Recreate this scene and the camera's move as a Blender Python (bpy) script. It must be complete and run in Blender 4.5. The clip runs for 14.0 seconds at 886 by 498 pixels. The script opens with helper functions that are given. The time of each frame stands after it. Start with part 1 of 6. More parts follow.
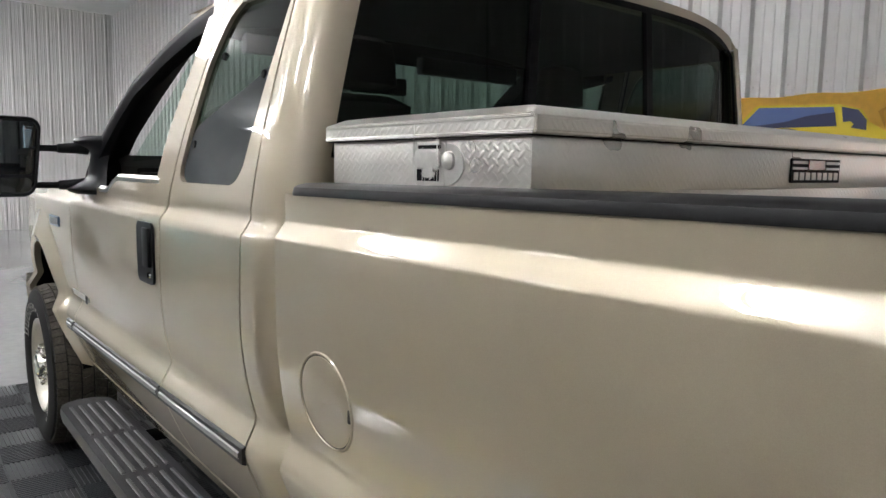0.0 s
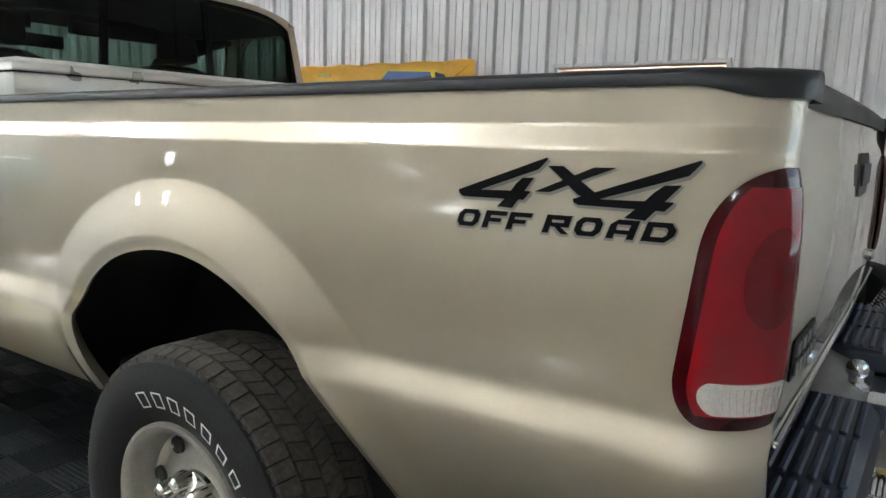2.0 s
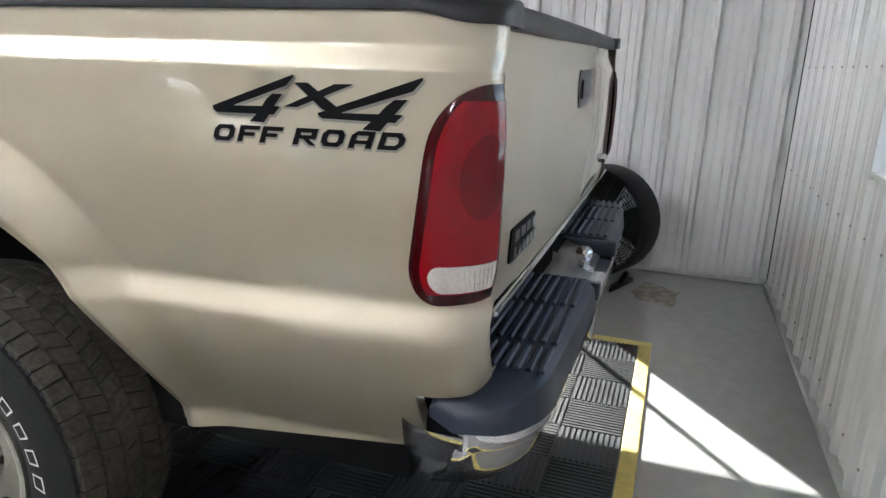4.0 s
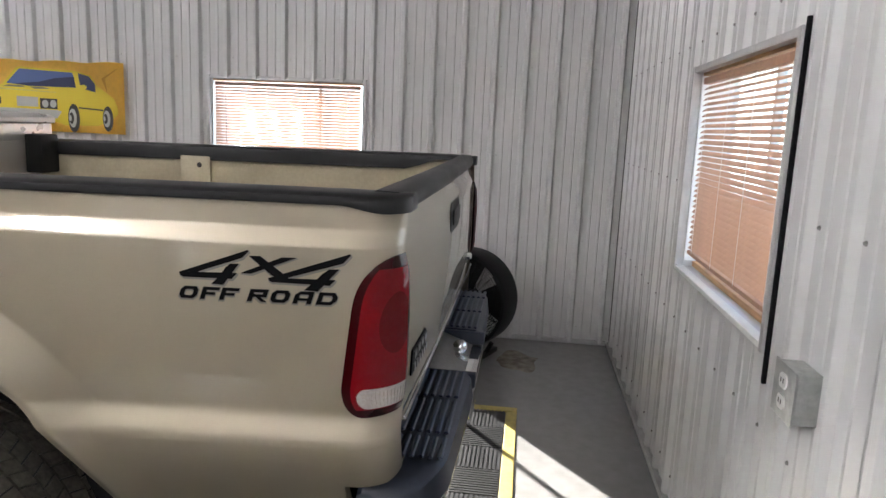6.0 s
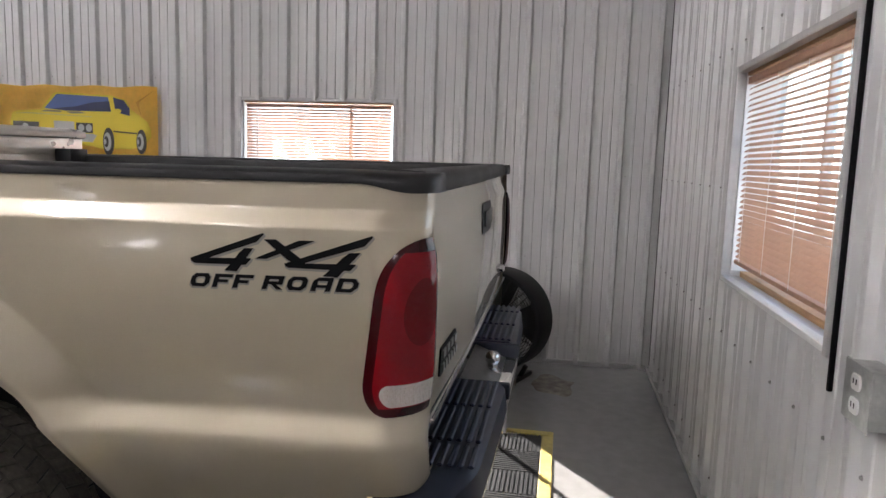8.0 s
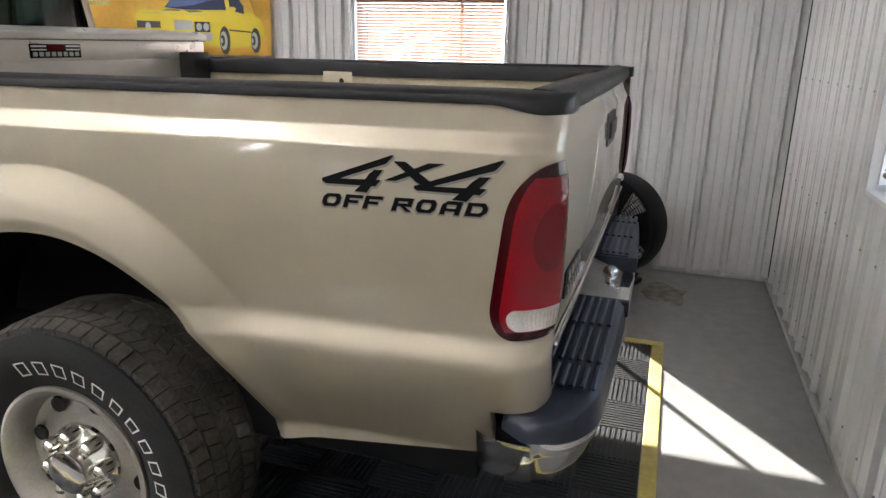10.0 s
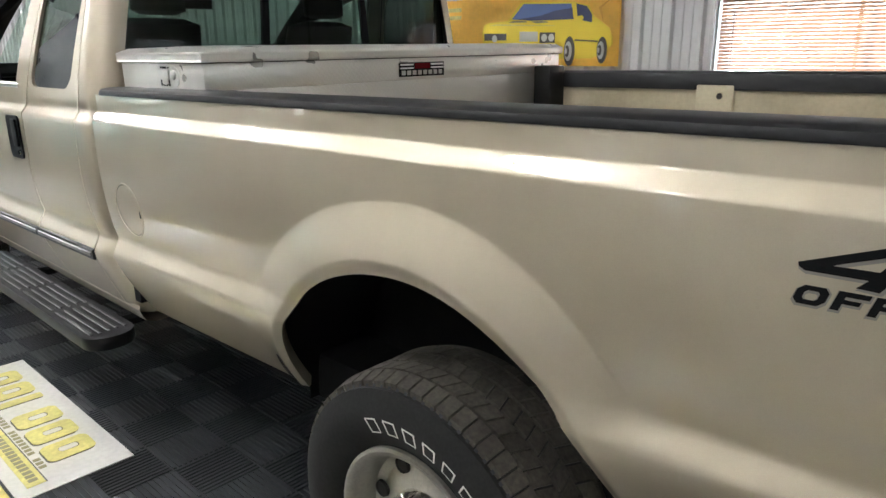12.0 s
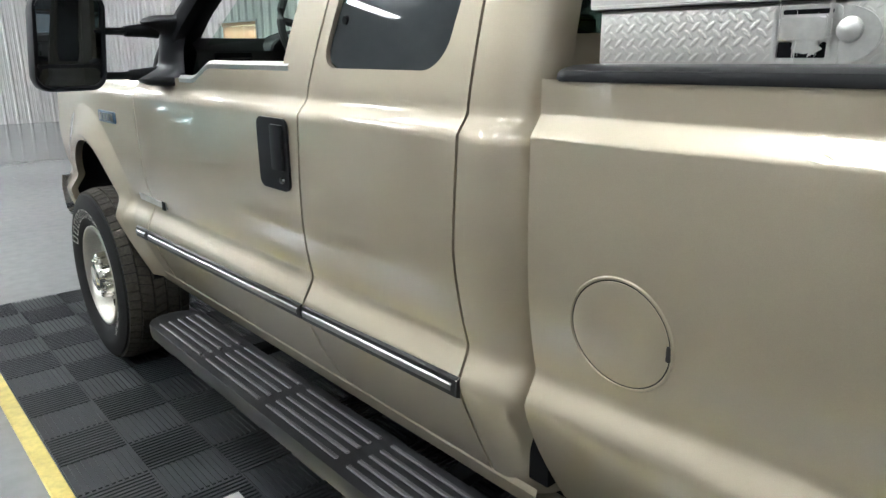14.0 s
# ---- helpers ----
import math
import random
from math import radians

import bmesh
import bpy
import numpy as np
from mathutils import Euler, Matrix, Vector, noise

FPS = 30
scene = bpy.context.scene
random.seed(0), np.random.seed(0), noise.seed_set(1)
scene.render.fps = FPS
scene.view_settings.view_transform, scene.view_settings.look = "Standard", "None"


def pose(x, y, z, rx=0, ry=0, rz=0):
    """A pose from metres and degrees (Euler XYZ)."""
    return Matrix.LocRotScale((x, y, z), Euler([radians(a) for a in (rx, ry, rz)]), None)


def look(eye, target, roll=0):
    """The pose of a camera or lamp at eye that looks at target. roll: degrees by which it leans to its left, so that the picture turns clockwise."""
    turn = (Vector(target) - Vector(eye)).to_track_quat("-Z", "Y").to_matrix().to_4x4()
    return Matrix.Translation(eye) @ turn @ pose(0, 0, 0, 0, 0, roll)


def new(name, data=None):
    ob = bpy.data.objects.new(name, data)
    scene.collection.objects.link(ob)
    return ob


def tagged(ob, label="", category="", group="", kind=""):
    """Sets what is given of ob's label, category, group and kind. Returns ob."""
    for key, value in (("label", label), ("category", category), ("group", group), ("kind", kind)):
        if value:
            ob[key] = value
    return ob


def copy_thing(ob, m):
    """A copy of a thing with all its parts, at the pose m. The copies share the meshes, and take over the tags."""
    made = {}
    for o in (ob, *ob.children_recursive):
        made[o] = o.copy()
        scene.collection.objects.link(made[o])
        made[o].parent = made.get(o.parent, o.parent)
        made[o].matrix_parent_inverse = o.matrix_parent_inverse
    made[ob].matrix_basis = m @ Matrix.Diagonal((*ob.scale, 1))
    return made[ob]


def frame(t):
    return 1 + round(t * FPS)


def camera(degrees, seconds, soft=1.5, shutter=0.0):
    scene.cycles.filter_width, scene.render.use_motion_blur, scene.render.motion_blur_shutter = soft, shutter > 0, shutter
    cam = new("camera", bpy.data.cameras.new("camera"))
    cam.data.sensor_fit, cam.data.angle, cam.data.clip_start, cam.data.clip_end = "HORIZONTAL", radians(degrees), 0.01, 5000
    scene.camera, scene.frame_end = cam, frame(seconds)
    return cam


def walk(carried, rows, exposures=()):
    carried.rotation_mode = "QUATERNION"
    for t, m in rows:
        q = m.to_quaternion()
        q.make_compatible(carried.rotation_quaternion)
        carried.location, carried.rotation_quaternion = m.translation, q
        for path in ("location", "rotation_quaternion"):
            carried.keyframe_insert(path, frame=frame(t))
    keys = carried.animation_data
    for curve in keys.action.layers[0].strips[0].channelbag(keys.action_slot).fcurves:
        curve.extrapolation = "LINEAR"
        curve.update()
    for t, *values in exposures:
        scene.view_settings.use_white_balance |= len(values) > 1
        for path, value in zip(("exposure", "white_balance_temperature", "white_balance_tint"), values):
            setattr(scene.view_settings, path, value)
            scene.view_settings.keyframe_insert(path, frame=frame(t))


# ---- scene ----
cam = camera(65.0, 14.0)
PATH = [
    (0, (-1.593, 0.311, 1.353), (-0.337, 1.852, 1.135), 1.2),
    (0.5, (-1.657, -0.21, 1.316), (-0.409, 1.336, 1.084), 0.9),
    (1, (-1.735, -0.608, 1.277), (-0.352, 0.815, 1.028), 1.4),
    (1.5, (-1.719, -1.07, 1.265), (-0.227, 0.233, 0.988), 2.1),
    (2, (-1.876, -1.251, 1.248), (-0.253, -0.124, 0.938), 1.9),
    (2.5, (-1.857, -1.339, 1.204), (-0.093, -0.475, 0.831), 2.9),
    (3, (-1.808, -1.375, 1.181), (0.002, -0.634, 0.759), 2.8),
    (5.5, (-2.275, -1.359, 1.457), (-0.387, -0.979, 0.917), 2.8),
    (6, (-2.301, -1.354, 1.486), (-0.344, -1.125, 1.141), 2.5),
    (6.5, (-2.279, -1.34, 1.501), (-0.288, -1.186, 1.395), 2.4),
    (7, (-2.262, -1.335, 1.492), (-0.266, -1.214, 1.49), 2.3),
    (7.5, (-2.219, -1.337, 1.427), (-0.226, -1.175, 1.432), 2.2),
    (8, (-2.2, -1.35, 1.371), (-0.243, -1.023, 1.121), 1.9),
    (8.5, (-2.203, -1.349, 1.357), (-0.312, -0.891, 0.893), 1.8),
    (11, (-2.09, -1.196, 1.453), (-0.344, -0.421, 0.861), 1.0),
    (11.5, (-1.969, -1.117, 1.452), (-0.386, -0.028, 0.895), 0.4),
    (12, (-1.921, -0.912, 1.434), (-0.515, 0.402, 0.889), -0.4),
    (12.5, (-1.88, -0.484, 1.397), (-0.562, 0.921, 0.858), -0.3),
    (13, (-1.799, -0.049, 1.384), (-0.52, 1.386, 0.833), -0.6),
    (13.5, (-1.842, 0.381, 1.367), (-0.567, 1.822, 0.821), -0.4),
    (14, (-1.825, 0.832, 1.344), (-0.553, 2.277, 0.804), 0.0),
]
EXPOSURES = [(0.0, 2.6, 6350, 11), (1.0, 2.62, 6250, 9), (2.5, 3.2, 6100, 6), (3.0, 3.4, 6050, 7), (5.5, 2.95, 6250, 13), (7.0, 2.58, 6550, 16), (8.0, 2.6, 6450, 17), (8.5, 2.8, 6300, 13), (11.0, 2.98, 6450, 12), (12.5, 2.9, 6200, 7), (14.0, 2.75, 6050, 6)]
walk(cam, [(t, look(eye, target, roll)) for t, eye, target, roll in PATH], EXPOSURES)

# ---- light ----
world = bpy.data.worlds.new("world")
scene.world = world
world.use_nodes = True
wn = world.node_tree.nodes
sky = wn.new("ShaderNodeTexSky")
sky.sky_type, sky.sun_disc = "NISHITA", False
SUN_WAY = Vector((-0.808, -0.606, -0.56)).normalized()
sky.sun_elevation = math.asin(-SUN_WAY.z)
sky.sun_rotation = math.atan2(-SUN_WAY.x, -SUN_WAY.y)
wn["Background"].inputs[1].default_value = 0.10
world.node_tree.links.new(sky.outputs[0], wn["Background"].inputs[0])
sun = new("sun", bpy.data.lights.new("sun", "SUN"))
sun.data.energy, sun.data.angle, sun.data.color = 5.0, radians(0.5), (1.0, 0.95, 0.86)
sun.matrix_world = Matrix.Translation((8, 6, 8)) @ SUN_WAY.to_track_quat("-Z", "Y").to_matrix().to_4x4()
scene.view_settings.exposure = 2.0
TUBE_LIGHT = 19.0

# ---- plan ----
EAST, SOUTH, NORTH, WEST, CEIL = 2.606, -2.011, 17.0, -16.0, 4.6
RIB_E, RIB_S = 0.2127, 0.2214
MAT_X0, MAT_X1, MAT_Y0, MAT_Y1 = -1.44, 1.217, -1.315, 5.15
REAR_AXLE, FRONT_AXLE, HUB_Z = 0.028, 4.06, 0.402
BED_Y0, BED_Y1, CAB_Y0 = -1.112, 1.568, 1.598
LEAN = 0.0087


# ---- materials ----
def principled(name, color, rough=0.5, metal=0.0, **more):
    m = bpy.data.materials.new(name)
    m.use_nodes = True
    b = m.node_tree.nodes["Principled BSDF"]
    b.inputs["Base Color"].default_value = (*color, 1)
    b.inputs["Roughness"].default_value = rough
    b.inputs["Metallic"].default_value = metal
    for key, value in more.items():
        b.inputs[key.replace("_", " ")].default_value = value
    return m


def grain(m, scale=40.0, amount=0.12, bump=0.0, big=1.5, big_amount=0.1, rough=0.0, stretch=(1, 1, 1), distance=0.01):
    """Two sizes of variation in colour, with relief and uneven gloss."""
    t = m.node_tree
    n, l = t.nodes, t.links
    b = n["Principled BSDF"]
    co = n.new("ShaderNodeTexCoord")
    mp = n.new("ShaderNodeMapping")
    mp.inputs["Scale"].default_value = stretch
    l.new(co.outputs["Object"], mp.inputs[0])
    fine = n.new("ShaderNodeTexNoise")
    fine.inputs["Scale"].default_value, fine.inputs["Detail"].default_value = scale, 5
    wide = n.new("ShaderNodeTexNoise")
    wide.inputs["Scale"].default_value, wide.inputs["Detail"].default_value = big, 4
    for x in (fine, wide):
        l.new(mp.outputs[0], x.inputs["Vector"])
    base = tuple(b.inputs["Base Color"].default_value)
    prev = None
    for tex, amt in ((fine, amount), (wide, big_amount)):
        r = n.new("ShaderNodeMapRange")
        r.inputs["From Min"].default_value, r.inputs["From Max"].default_value = 0.3, 0.7
        r.inputs["To Min"].default_value, r.inputs["To Max"].default_value = 1 - amt, 1 + amt
        l.new(tex.outputs["Fac"], r.inputs["Value"])
        if prev is None:
            prev = r
        else:
            mul = n.new("ShaderNodeMath")
            mul.operation = "MULTIPLY"
            l.new(prev.outputs[0], mul.inputs[0])
            l.new(r.outputs[0], mul.inputs[1])
            prev = mul
    mix = n.new("ShaderNodeVectorMath")
    mix.operation = "SCALE"
    mix.inputs[0].default_value = base[:3]
    l.new(prev.outputs[0], mix.inputs["Scale"])
    l.new(mix.outputs[0], b.inputs["Base Color"])
    if rough:
        r = n.new("ShaderNodeMapRange")
        r0 = b.inputs["Roughness"].default_value
        r.inputs["To Min"].default_value, r.inputs["To Max"].default_value = max(r0 - rough, 0.02), min(r0 + rough, 1)
        l.new(wide.outputs["Fac"], r.inputs["Value"])
        l.new(r.outputs[0], b.inputs["Roughness"])
    if bump:
        bp = n.new("ShaderNodeBump")
        bp.inputs["Strength"].default_value, bp.inputs["Distance"].default_value = bump, distance
        l.new(fine.outputs["Fac"], bp.inputs["Height"])
        l.new(bp.outputs[0], b.inputs["Normal"])
    return m


def lit(name, color, strength):
    m = bpy.data.materials.new(name)
    m.use_nodes = True
    n = m.node_tree.nodes
    n.remove(n["Principled BSDF"])
    e = n.new("ShaderNodeEmission")
    e.inputs[0].default_value, e.inputs[1].default_value = (*color, 1), strength
    m.node_tree.links.new(e.outputs[0], n["Material Output"].inputs[0])
    return m


def pane(name, tint, rough=0.0, ior=1.5):
    """Thin glass: tinted, clear to look through, with a mirror sheen."""
    m = bpy.data.materials.new(name)
    m.use_nodes = True
    n, l = m.node_tree.nodes, m.node_tree.links
    n.remove(n["Principled BSDF"])
    tr, gl, lw, mx = n.new("ShaderNodeBsdfTransparent"), n.new("ShaderNodeBsdfGlossy"), n.new("ShaderNodeLayerWeight"), n.new("ShaderNodeMixShader")
    pw, fr = n.new("ShaderNodeMath"), n.new("ShaderNodeMapRange")
    tr.inputs[0].default_value = (*tint, 1)
    gl.inputs["Roughness"].default_value = rough
    pw.operation = "POWER"
    pw.inputs[1].default_value = 5.0
    fr.inputs["To Min"].default_value = ((ior - 1) / (ior + 1)) ** 2 * 0.7
    l.new(lw.outputs["Facing"], pw.inputs[0])
    l.new(pw.outputs[0], fr.inputs["Value"])
    l.new(fr.outputs[0], mx.inputs[0])
    l.new(tr.outputs[0], mx.inputs[1])
    l.new(gl.outputs[0], mx.inputs[2])
    l.new(mx.outputs[0], n["Material Output"].inputs[0])
    return m


def milky_mix(m, color, share):
    """Mixes a milky diffuse share into a pane."""
    n, l = m.node_tree.nodes, m.node_tree.links
    out = n["Material Output"]
    was = out.inputs[0].links[0].from_socket
    df, mx, tx = n.new("ShaderNodeBsdfDiffuse"), n.new("ShaderNodeMixShader"), n.new("ShaderNodeTexNoise")
    df.inputs[0].default_value = (*color, 1)
    tx.inputs["Scale"].default_value, tx.inputs["Detail"].default_value = 5.0, 3
    r = n.new("ShaderNodeMapRange")
    r.inputs["From Min"].default_value, r.inputs["From Max"].default_value = 0.35, 0.7
    r.inputs["To Min"].default_value, r.inputs["To Max"].default_value = share * 0.88, share
    l.new(tx.outputs["Fac"], r.inputs["Value"])
    l.new(r.outputs[0], mx.inputs[0])
    l.new(was, mx.inputs[1])
    l.new(df.outputs[0], mx.inputs[2])
    l.new(mx.outputs[0], out.inputs[0])
    return m


PAINT = grain(principled("champagne_paint", (0.42, 0.366, 0.274), 0.50, 0.60, Coat_Weight=1.0, Coat_Roughness=0.02, Coat_IOR=1.7), 900, 0.05, 0, 2.0, 0.02)
PAINT_IN = grain(principled("bed_paint", (0.44, 0.385, 0.27), 0.45, 0.2, Coat_Weight=0.3, Coat_Roughness=0.2), 60, 0.06, 0, 4, 0.12, 0.1)
PLASTIC = grain(principled("black_textured_plastic", (0.008, 0.0082, 0.0095), 0.42, Specular_IOR_Level=0.4), 500, 0.2, 0.15, 6, 0.1, 0.08, distance=0.001)
RUBBER = grain(principled("tyre_rubber", (0.010, 0.0097, 0.0094), 0.75, Specular_IOR_Level=0.3), 120, 0.25, 0.2, 8, 0.25, 0.08, distance=0.002)
# Shoulder rubber is a lighter, bluer grey than the sidewall.
SHOULDER = grain(principled("grey_shoulder_rubber", (0.026, 0.028, 0.031), 0.7, Specular_IOR_Level=0.3), 110, 0.25, 0.2, 8, 0.25, 0.08, distance=0.002)
POLISHED = grain(principled("polished_aluminium", (0.66, 0.65, 0.60), 0.14, 1.0), 60, 0.05, 0.02, 8, 0.08, 0.06)
TREAD = grain(principled("worn_tread_rubber", (0.050, 0.044, 0.035), 0.85, Specular_IOR_Level=0.3), 90, 0.3, 0.2, 7, 0.25, distance=0.002)
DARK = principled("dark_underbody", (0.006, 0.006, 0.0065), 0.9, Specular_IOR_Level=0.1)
CHROME = grain(principled("chrome", (0.74, 0.74, 0.74), 0.05, 1.0), 30, 0.02, 0, 4, 0.04, 0.02)
STEEL = grain(principled("brushed_steel", (0.55, 0.54, 0.52), 0.35, 1.0), 80, 0.08, 0.05, 5, 0.1, 0.1)
ALLOY = grain(principled("cast_aluminium", (0.48, 0.46, 0.41), 0.32, 0.8), 120, 0.08, 0.05, 9, 0.1, 0.08)
DECAL = principled("black_decal", (0.006, 0.006, 0.0065), 0.5, Specular_IOR_Level=0.05)
DECAL_EDGE = principled("silver_decal_edge", (0.20, 0.188, 0.165), 0.35, 0.3)
SEAM = principled("panel_gap", (0.02, 0.018, 0.015), 0.9)
# The pads' blue is window light tint; the paler ribs paint their sheen.
SKYLIT_PAD = grain(principled("sky_tinted_step_pad", (0.009, 0.0135, 0.027), 0.42), 300, 0.15, 0.15, 7, 0.15, 0.1, distance=0.001)
SHEEN_RIB = grain(principled("sheen_step_rib", (0.016, 0.024, 0.048), 0.42), 300, 0.15, 0.1, 7, 0.2, 0.1, distance=0.001)
LENS_RED = principled("red_lens", (0.17, 0.002, 0.006), 0.12, Specular_IOR_Level=0.25, Coat_Weight=0.15, Coat_Roughness=0.03)
LENS_DARK = principled("dark_red_lens", (0.030, 0.0008, 0.002), 0.12, Specular_IOR_Level=0.25, Coat_Weight=0.15, Coat_Roughness=0.03)
LENS_MID = principled("deep_red_lens", (0.105, 0.0012, 0.0035), 0.12, Specular_IOR_Level=0.25, Coat_Weight=0.15, Coat_Roughness=0.03)
LENS_CLEAR = grain(principled("clear_lens", (0.55, 0.50, 0.46), 0.15, 0.2, Coat_Weight=1.0), 200, 0.1, 0, 20, 0.1)
GLASS_DARK = pane("privacy_glass", (0.17, 0.23, 0.205), 0.0, 1.4)
GLASS_MILKY = milky_mix(pane("milky_glass", (0.05, 0.06, 0.06), 0.02), (0.10, 0.11, 0.115), 0.42)
GLASS_CLEAR = pane("green_tinted_glass", (0.66, 0.80, 0.73), 0.0)
GLASS_PLAIN = pane("window_glass", (0.93, 0.96, 0.95), 0.0)
MIRROR = principled("mirror", (0.05, 0.055, 0.058), 0.02, 1.0)
SEAT = grain(principled("grey_brown_cloth", (0.10, 0.09, 0.08), 0.9), 400, 0.3, 0.3, 8, 0.15, distance=0.001)
TRIMGREY = grain(principled("dark_interior_plastic", (0.026, 0.026, 0.026), 0.55), 300, 0.15, 0.1, 8, 0.1)
PANEL = grain(principled("painted_steel_panel", (0.60, 0.595, 0.585), 0.30, 0.0, Specular_IOR_Level=0.6), 25, 0.012, 0.0, 0.8, 0.03, 0.05, distance=0.003)
CONCRETE = grain(principled("sealed_concrete", (0.28, 0.28, 0.275), 0.17, Specular_IOR_Level=0.7), 14, 0.07, 0.03, 0.45, 0.06, 0.08, distance=0.004)
STAIN = grain(principled("dark_floor_stain", (0.20, 0.18, 0.15), 0.25), 18, 0.4, 0.0, 3, 0.3)
TILE = grain(principled("dark_ribbed_tile", (0.022, 0.024, 0.0265), 0.42), 200, 0.2, 0.1, 3, 0.2, 0.1, distance=0.001)
TAPE = grain(principled("yellow_edge", (0.56, 0.46, 0.13), 0.5), 40, 0.15, 0.05, 3, 0.2, 0.1)
BANNER_WHITE = grain(principled("white_vinyl_tile", (0.56, 0.54, 0.50), 0.4), 50, 0.06, 0, 4, 0.08)
GOLD = grain(principled("gold_print", (0.56, 0.50, 0.15), 0.45), 60, 0.15, 0, 8, 0.15)
PRINT_DARK = principled("black_brown_print", (0.06, 0.05, 0.03), 0.5)
PRINT = principled("dark_print", (0.22, 0.20, 0.10), 0.5)
WOOD_SLAT = grain(principled("wooden_slat", (0.62, 0.40, 0.26), 0.5, 0, Transmission_Weight=0.0), 30, 0.15, 0, 3, 0.12, stretch=(1, 1, 8))
WOOD = grain(principled("raw_pine", (0.50, 0.30, 0.15), 0.6), 24, 0.25, 0.1, 3, 0.15, stretch=(0.3, 0.3, 4))
WHITE = grain(principled("white_frame", (0.78, 0.78, 0.76), 0.4), 40, 0.03, 0, 3, 0.04)
GREYTRIM = grain(principled("grey_metal_trim", (0.52, 0.52, 0.51), 0.4, 0.2), 40, 0.05, 0, 3, 0.08)
BLACK = principled("black_gasket", (0.005, 0.005, 0.006), 0.55, Specular_IOR_Level=0.06)
MIRROR_BLACK = grain(principled("satin_black_plastic", (0.007, 0.0075, 0.009), 0.40, Specular_IOR_Level=0.16), 500, 0.2, 0.1, 6, 0.1, 0.06, distance=0.001)
FAN_BLACK = grain(principled("black_fan_plastic", (0.010, 0.010, 0.011), 0.5, Specular_IOR_Level=0.15), 80, 0.15, 0, 5, 0.1)
BOX_GREY = grain(principled("galvanised_box", (0.42, 0.43, 0.41), 0.45, 0.6), 60, 0.12, 0.05, 10, 0.15)
SCREW = principled("dull_screw_head", (0.27, 0.26, 0.25), 0.5, 0.4)
BADGE_BLUE = principled("dark_blue_badge", (0.02, 0.06, 0.12), 0.3, Coat_Weight=0.5)
CORD = principled("white_cord", (0.8, 0.76, 0.7), 0.7)
TUBE = lit("lamp_tube", (1.0, 0.985, 0.985), TUBE_LIGHT)
YARD_GLOW = lit("yard_glow", (0.80, 0.91, 1.0), 1.0)
PATCH_GLOW = lit("sunlit_patch_glow", (1.0, 0.98, 0.95), 4.0)
POSTER_YELLOW = grain(principled("orange_yellow_print", (0.86, 0.53, 0.07), 0.5), 30, 0.05, 0, 1.2, 0.2)
POSTER_FOLD = principled("fold_shade_yellow", (0.66, 0.34, 0.03), 0.5)
CAR_YELLOW = principled("yellow_print", (0.75, 0.58, 0.03), 0.45)
CAR_BLUE = principled("blue_print", (0.07, 0.12, 0.30), 0.45)
CAR_DARK = principled("black_print", (0.04, 0.035, 0.03), 0.5)
CAR_NAVY = principled("navy_print", (0.02, 0.025, 0.08), 0.45)
CAR_GREY = principled("grey_print", (0.45, 0.45, 0.42), 0.5)


def diamond_plate():
    """Bright aluminium with rows of raised lozenges, turned in turn."""
    m = principled("diamond_plate", (0.70, 0.68, 0.64), 0.33, 0.7)
    n, l = m.node_tree.nodes, m.node_tree.links
    b = n["Principled BSDF"]
    co = n.new("ShaderNodeTexCoord")
    heights = []
    for turn, off in ((45, 0.0), (-45, 0.5)):
        mp = n.new("ShaderNodeMapping")
        mp.inputs["Rotation"].default_value = (0, 0, 0)
        l.new(co.outputs["UV"], mp.inputs[0])
        mp.inputs["Location"].default_value = (off, off, 0)
        fr = n.new("ShaderNodeVectorMath")
        fr.operation = "FRACTION"
        l.new(mp.outputs[0], fr.inputs[0])
        ce = n.new("ShaderNodeVectorMath")
        ce.operation = "SUBTRACT"
        ce.inputs[1].default_value = (0.5, 0.5, 0)
        l.new(fr.outputs[0], ce.inputs[0])
        ro = n.new("ShaderNodeVectorRotate")
        ro.rotation_type = "Z_AXIS"
        ro.inputs["Angle"].default_value = radians(turn)
        l.new(ce.outputs[0], ro.inputs["Vector"])
        sc = n.new("ShaderNodeVectorMath")
        sc.operation = "MULTIPLY"
        sc.inputs[1].default_value = (2.1, 6.5, 0)
        l.new(ro.outputs[0], sc.inputs[0])
        le = n.new("ShaderNodeVectorMath")
        le.operation = "LENGTH"
        l.new(sc.outputs[0], le.inputs[0])
        r = n.new("ShaderNodeMapRange")
        r.interpolation_type = "SMOOTHSTEP"
        r.inputs["From Min"].default_value, r.inputs["From Max"].default_value = 0.55, 1.0
        r.inputs["To Min"].default_value, r.inputs["To Max"].default_value = 1.0, 0.0
        l.new(le.outputs["Value"], r.inputs["Value"])
        heights.append(r)
    add = n.new("ShaderNodeMath")
    add.operation = "MAXIMUM"
    l.new(heights[0].outputs[0], add.inputs[0])
    l.new(heights[1].outputs[0], add.inputs[1])
    bp = n.new("ShaderNodeBump")
    bp.inputs["Strength"].default_value, bp.inputs["Distance"].default_value = 0.36, 0.0011
    l.new(add.outputs[0], bp.inputs["Height"])
    l.new(bp.outputs[0], b.inputs["Normal"])
    noise_t = n.new("ShaderNodeTexNoise")
    noise_t.inputs["Scale"].default_value = 9
    l.new(co.outputs["Object"], noise_t.inputs["Vector"])
    rr = n.new("ShaderNodeMapRange")
    rr.inputs["To Min"].default_value, rr.inputs["To Max"].default_value = 0.2, 0.42
    l.new(noise_t.outputs["Fac"], rr.inputs["Value"])
    l.new(rr.outputs[0], b.inputs["Roughness"])
    return m


PLATE = diamond_plate()


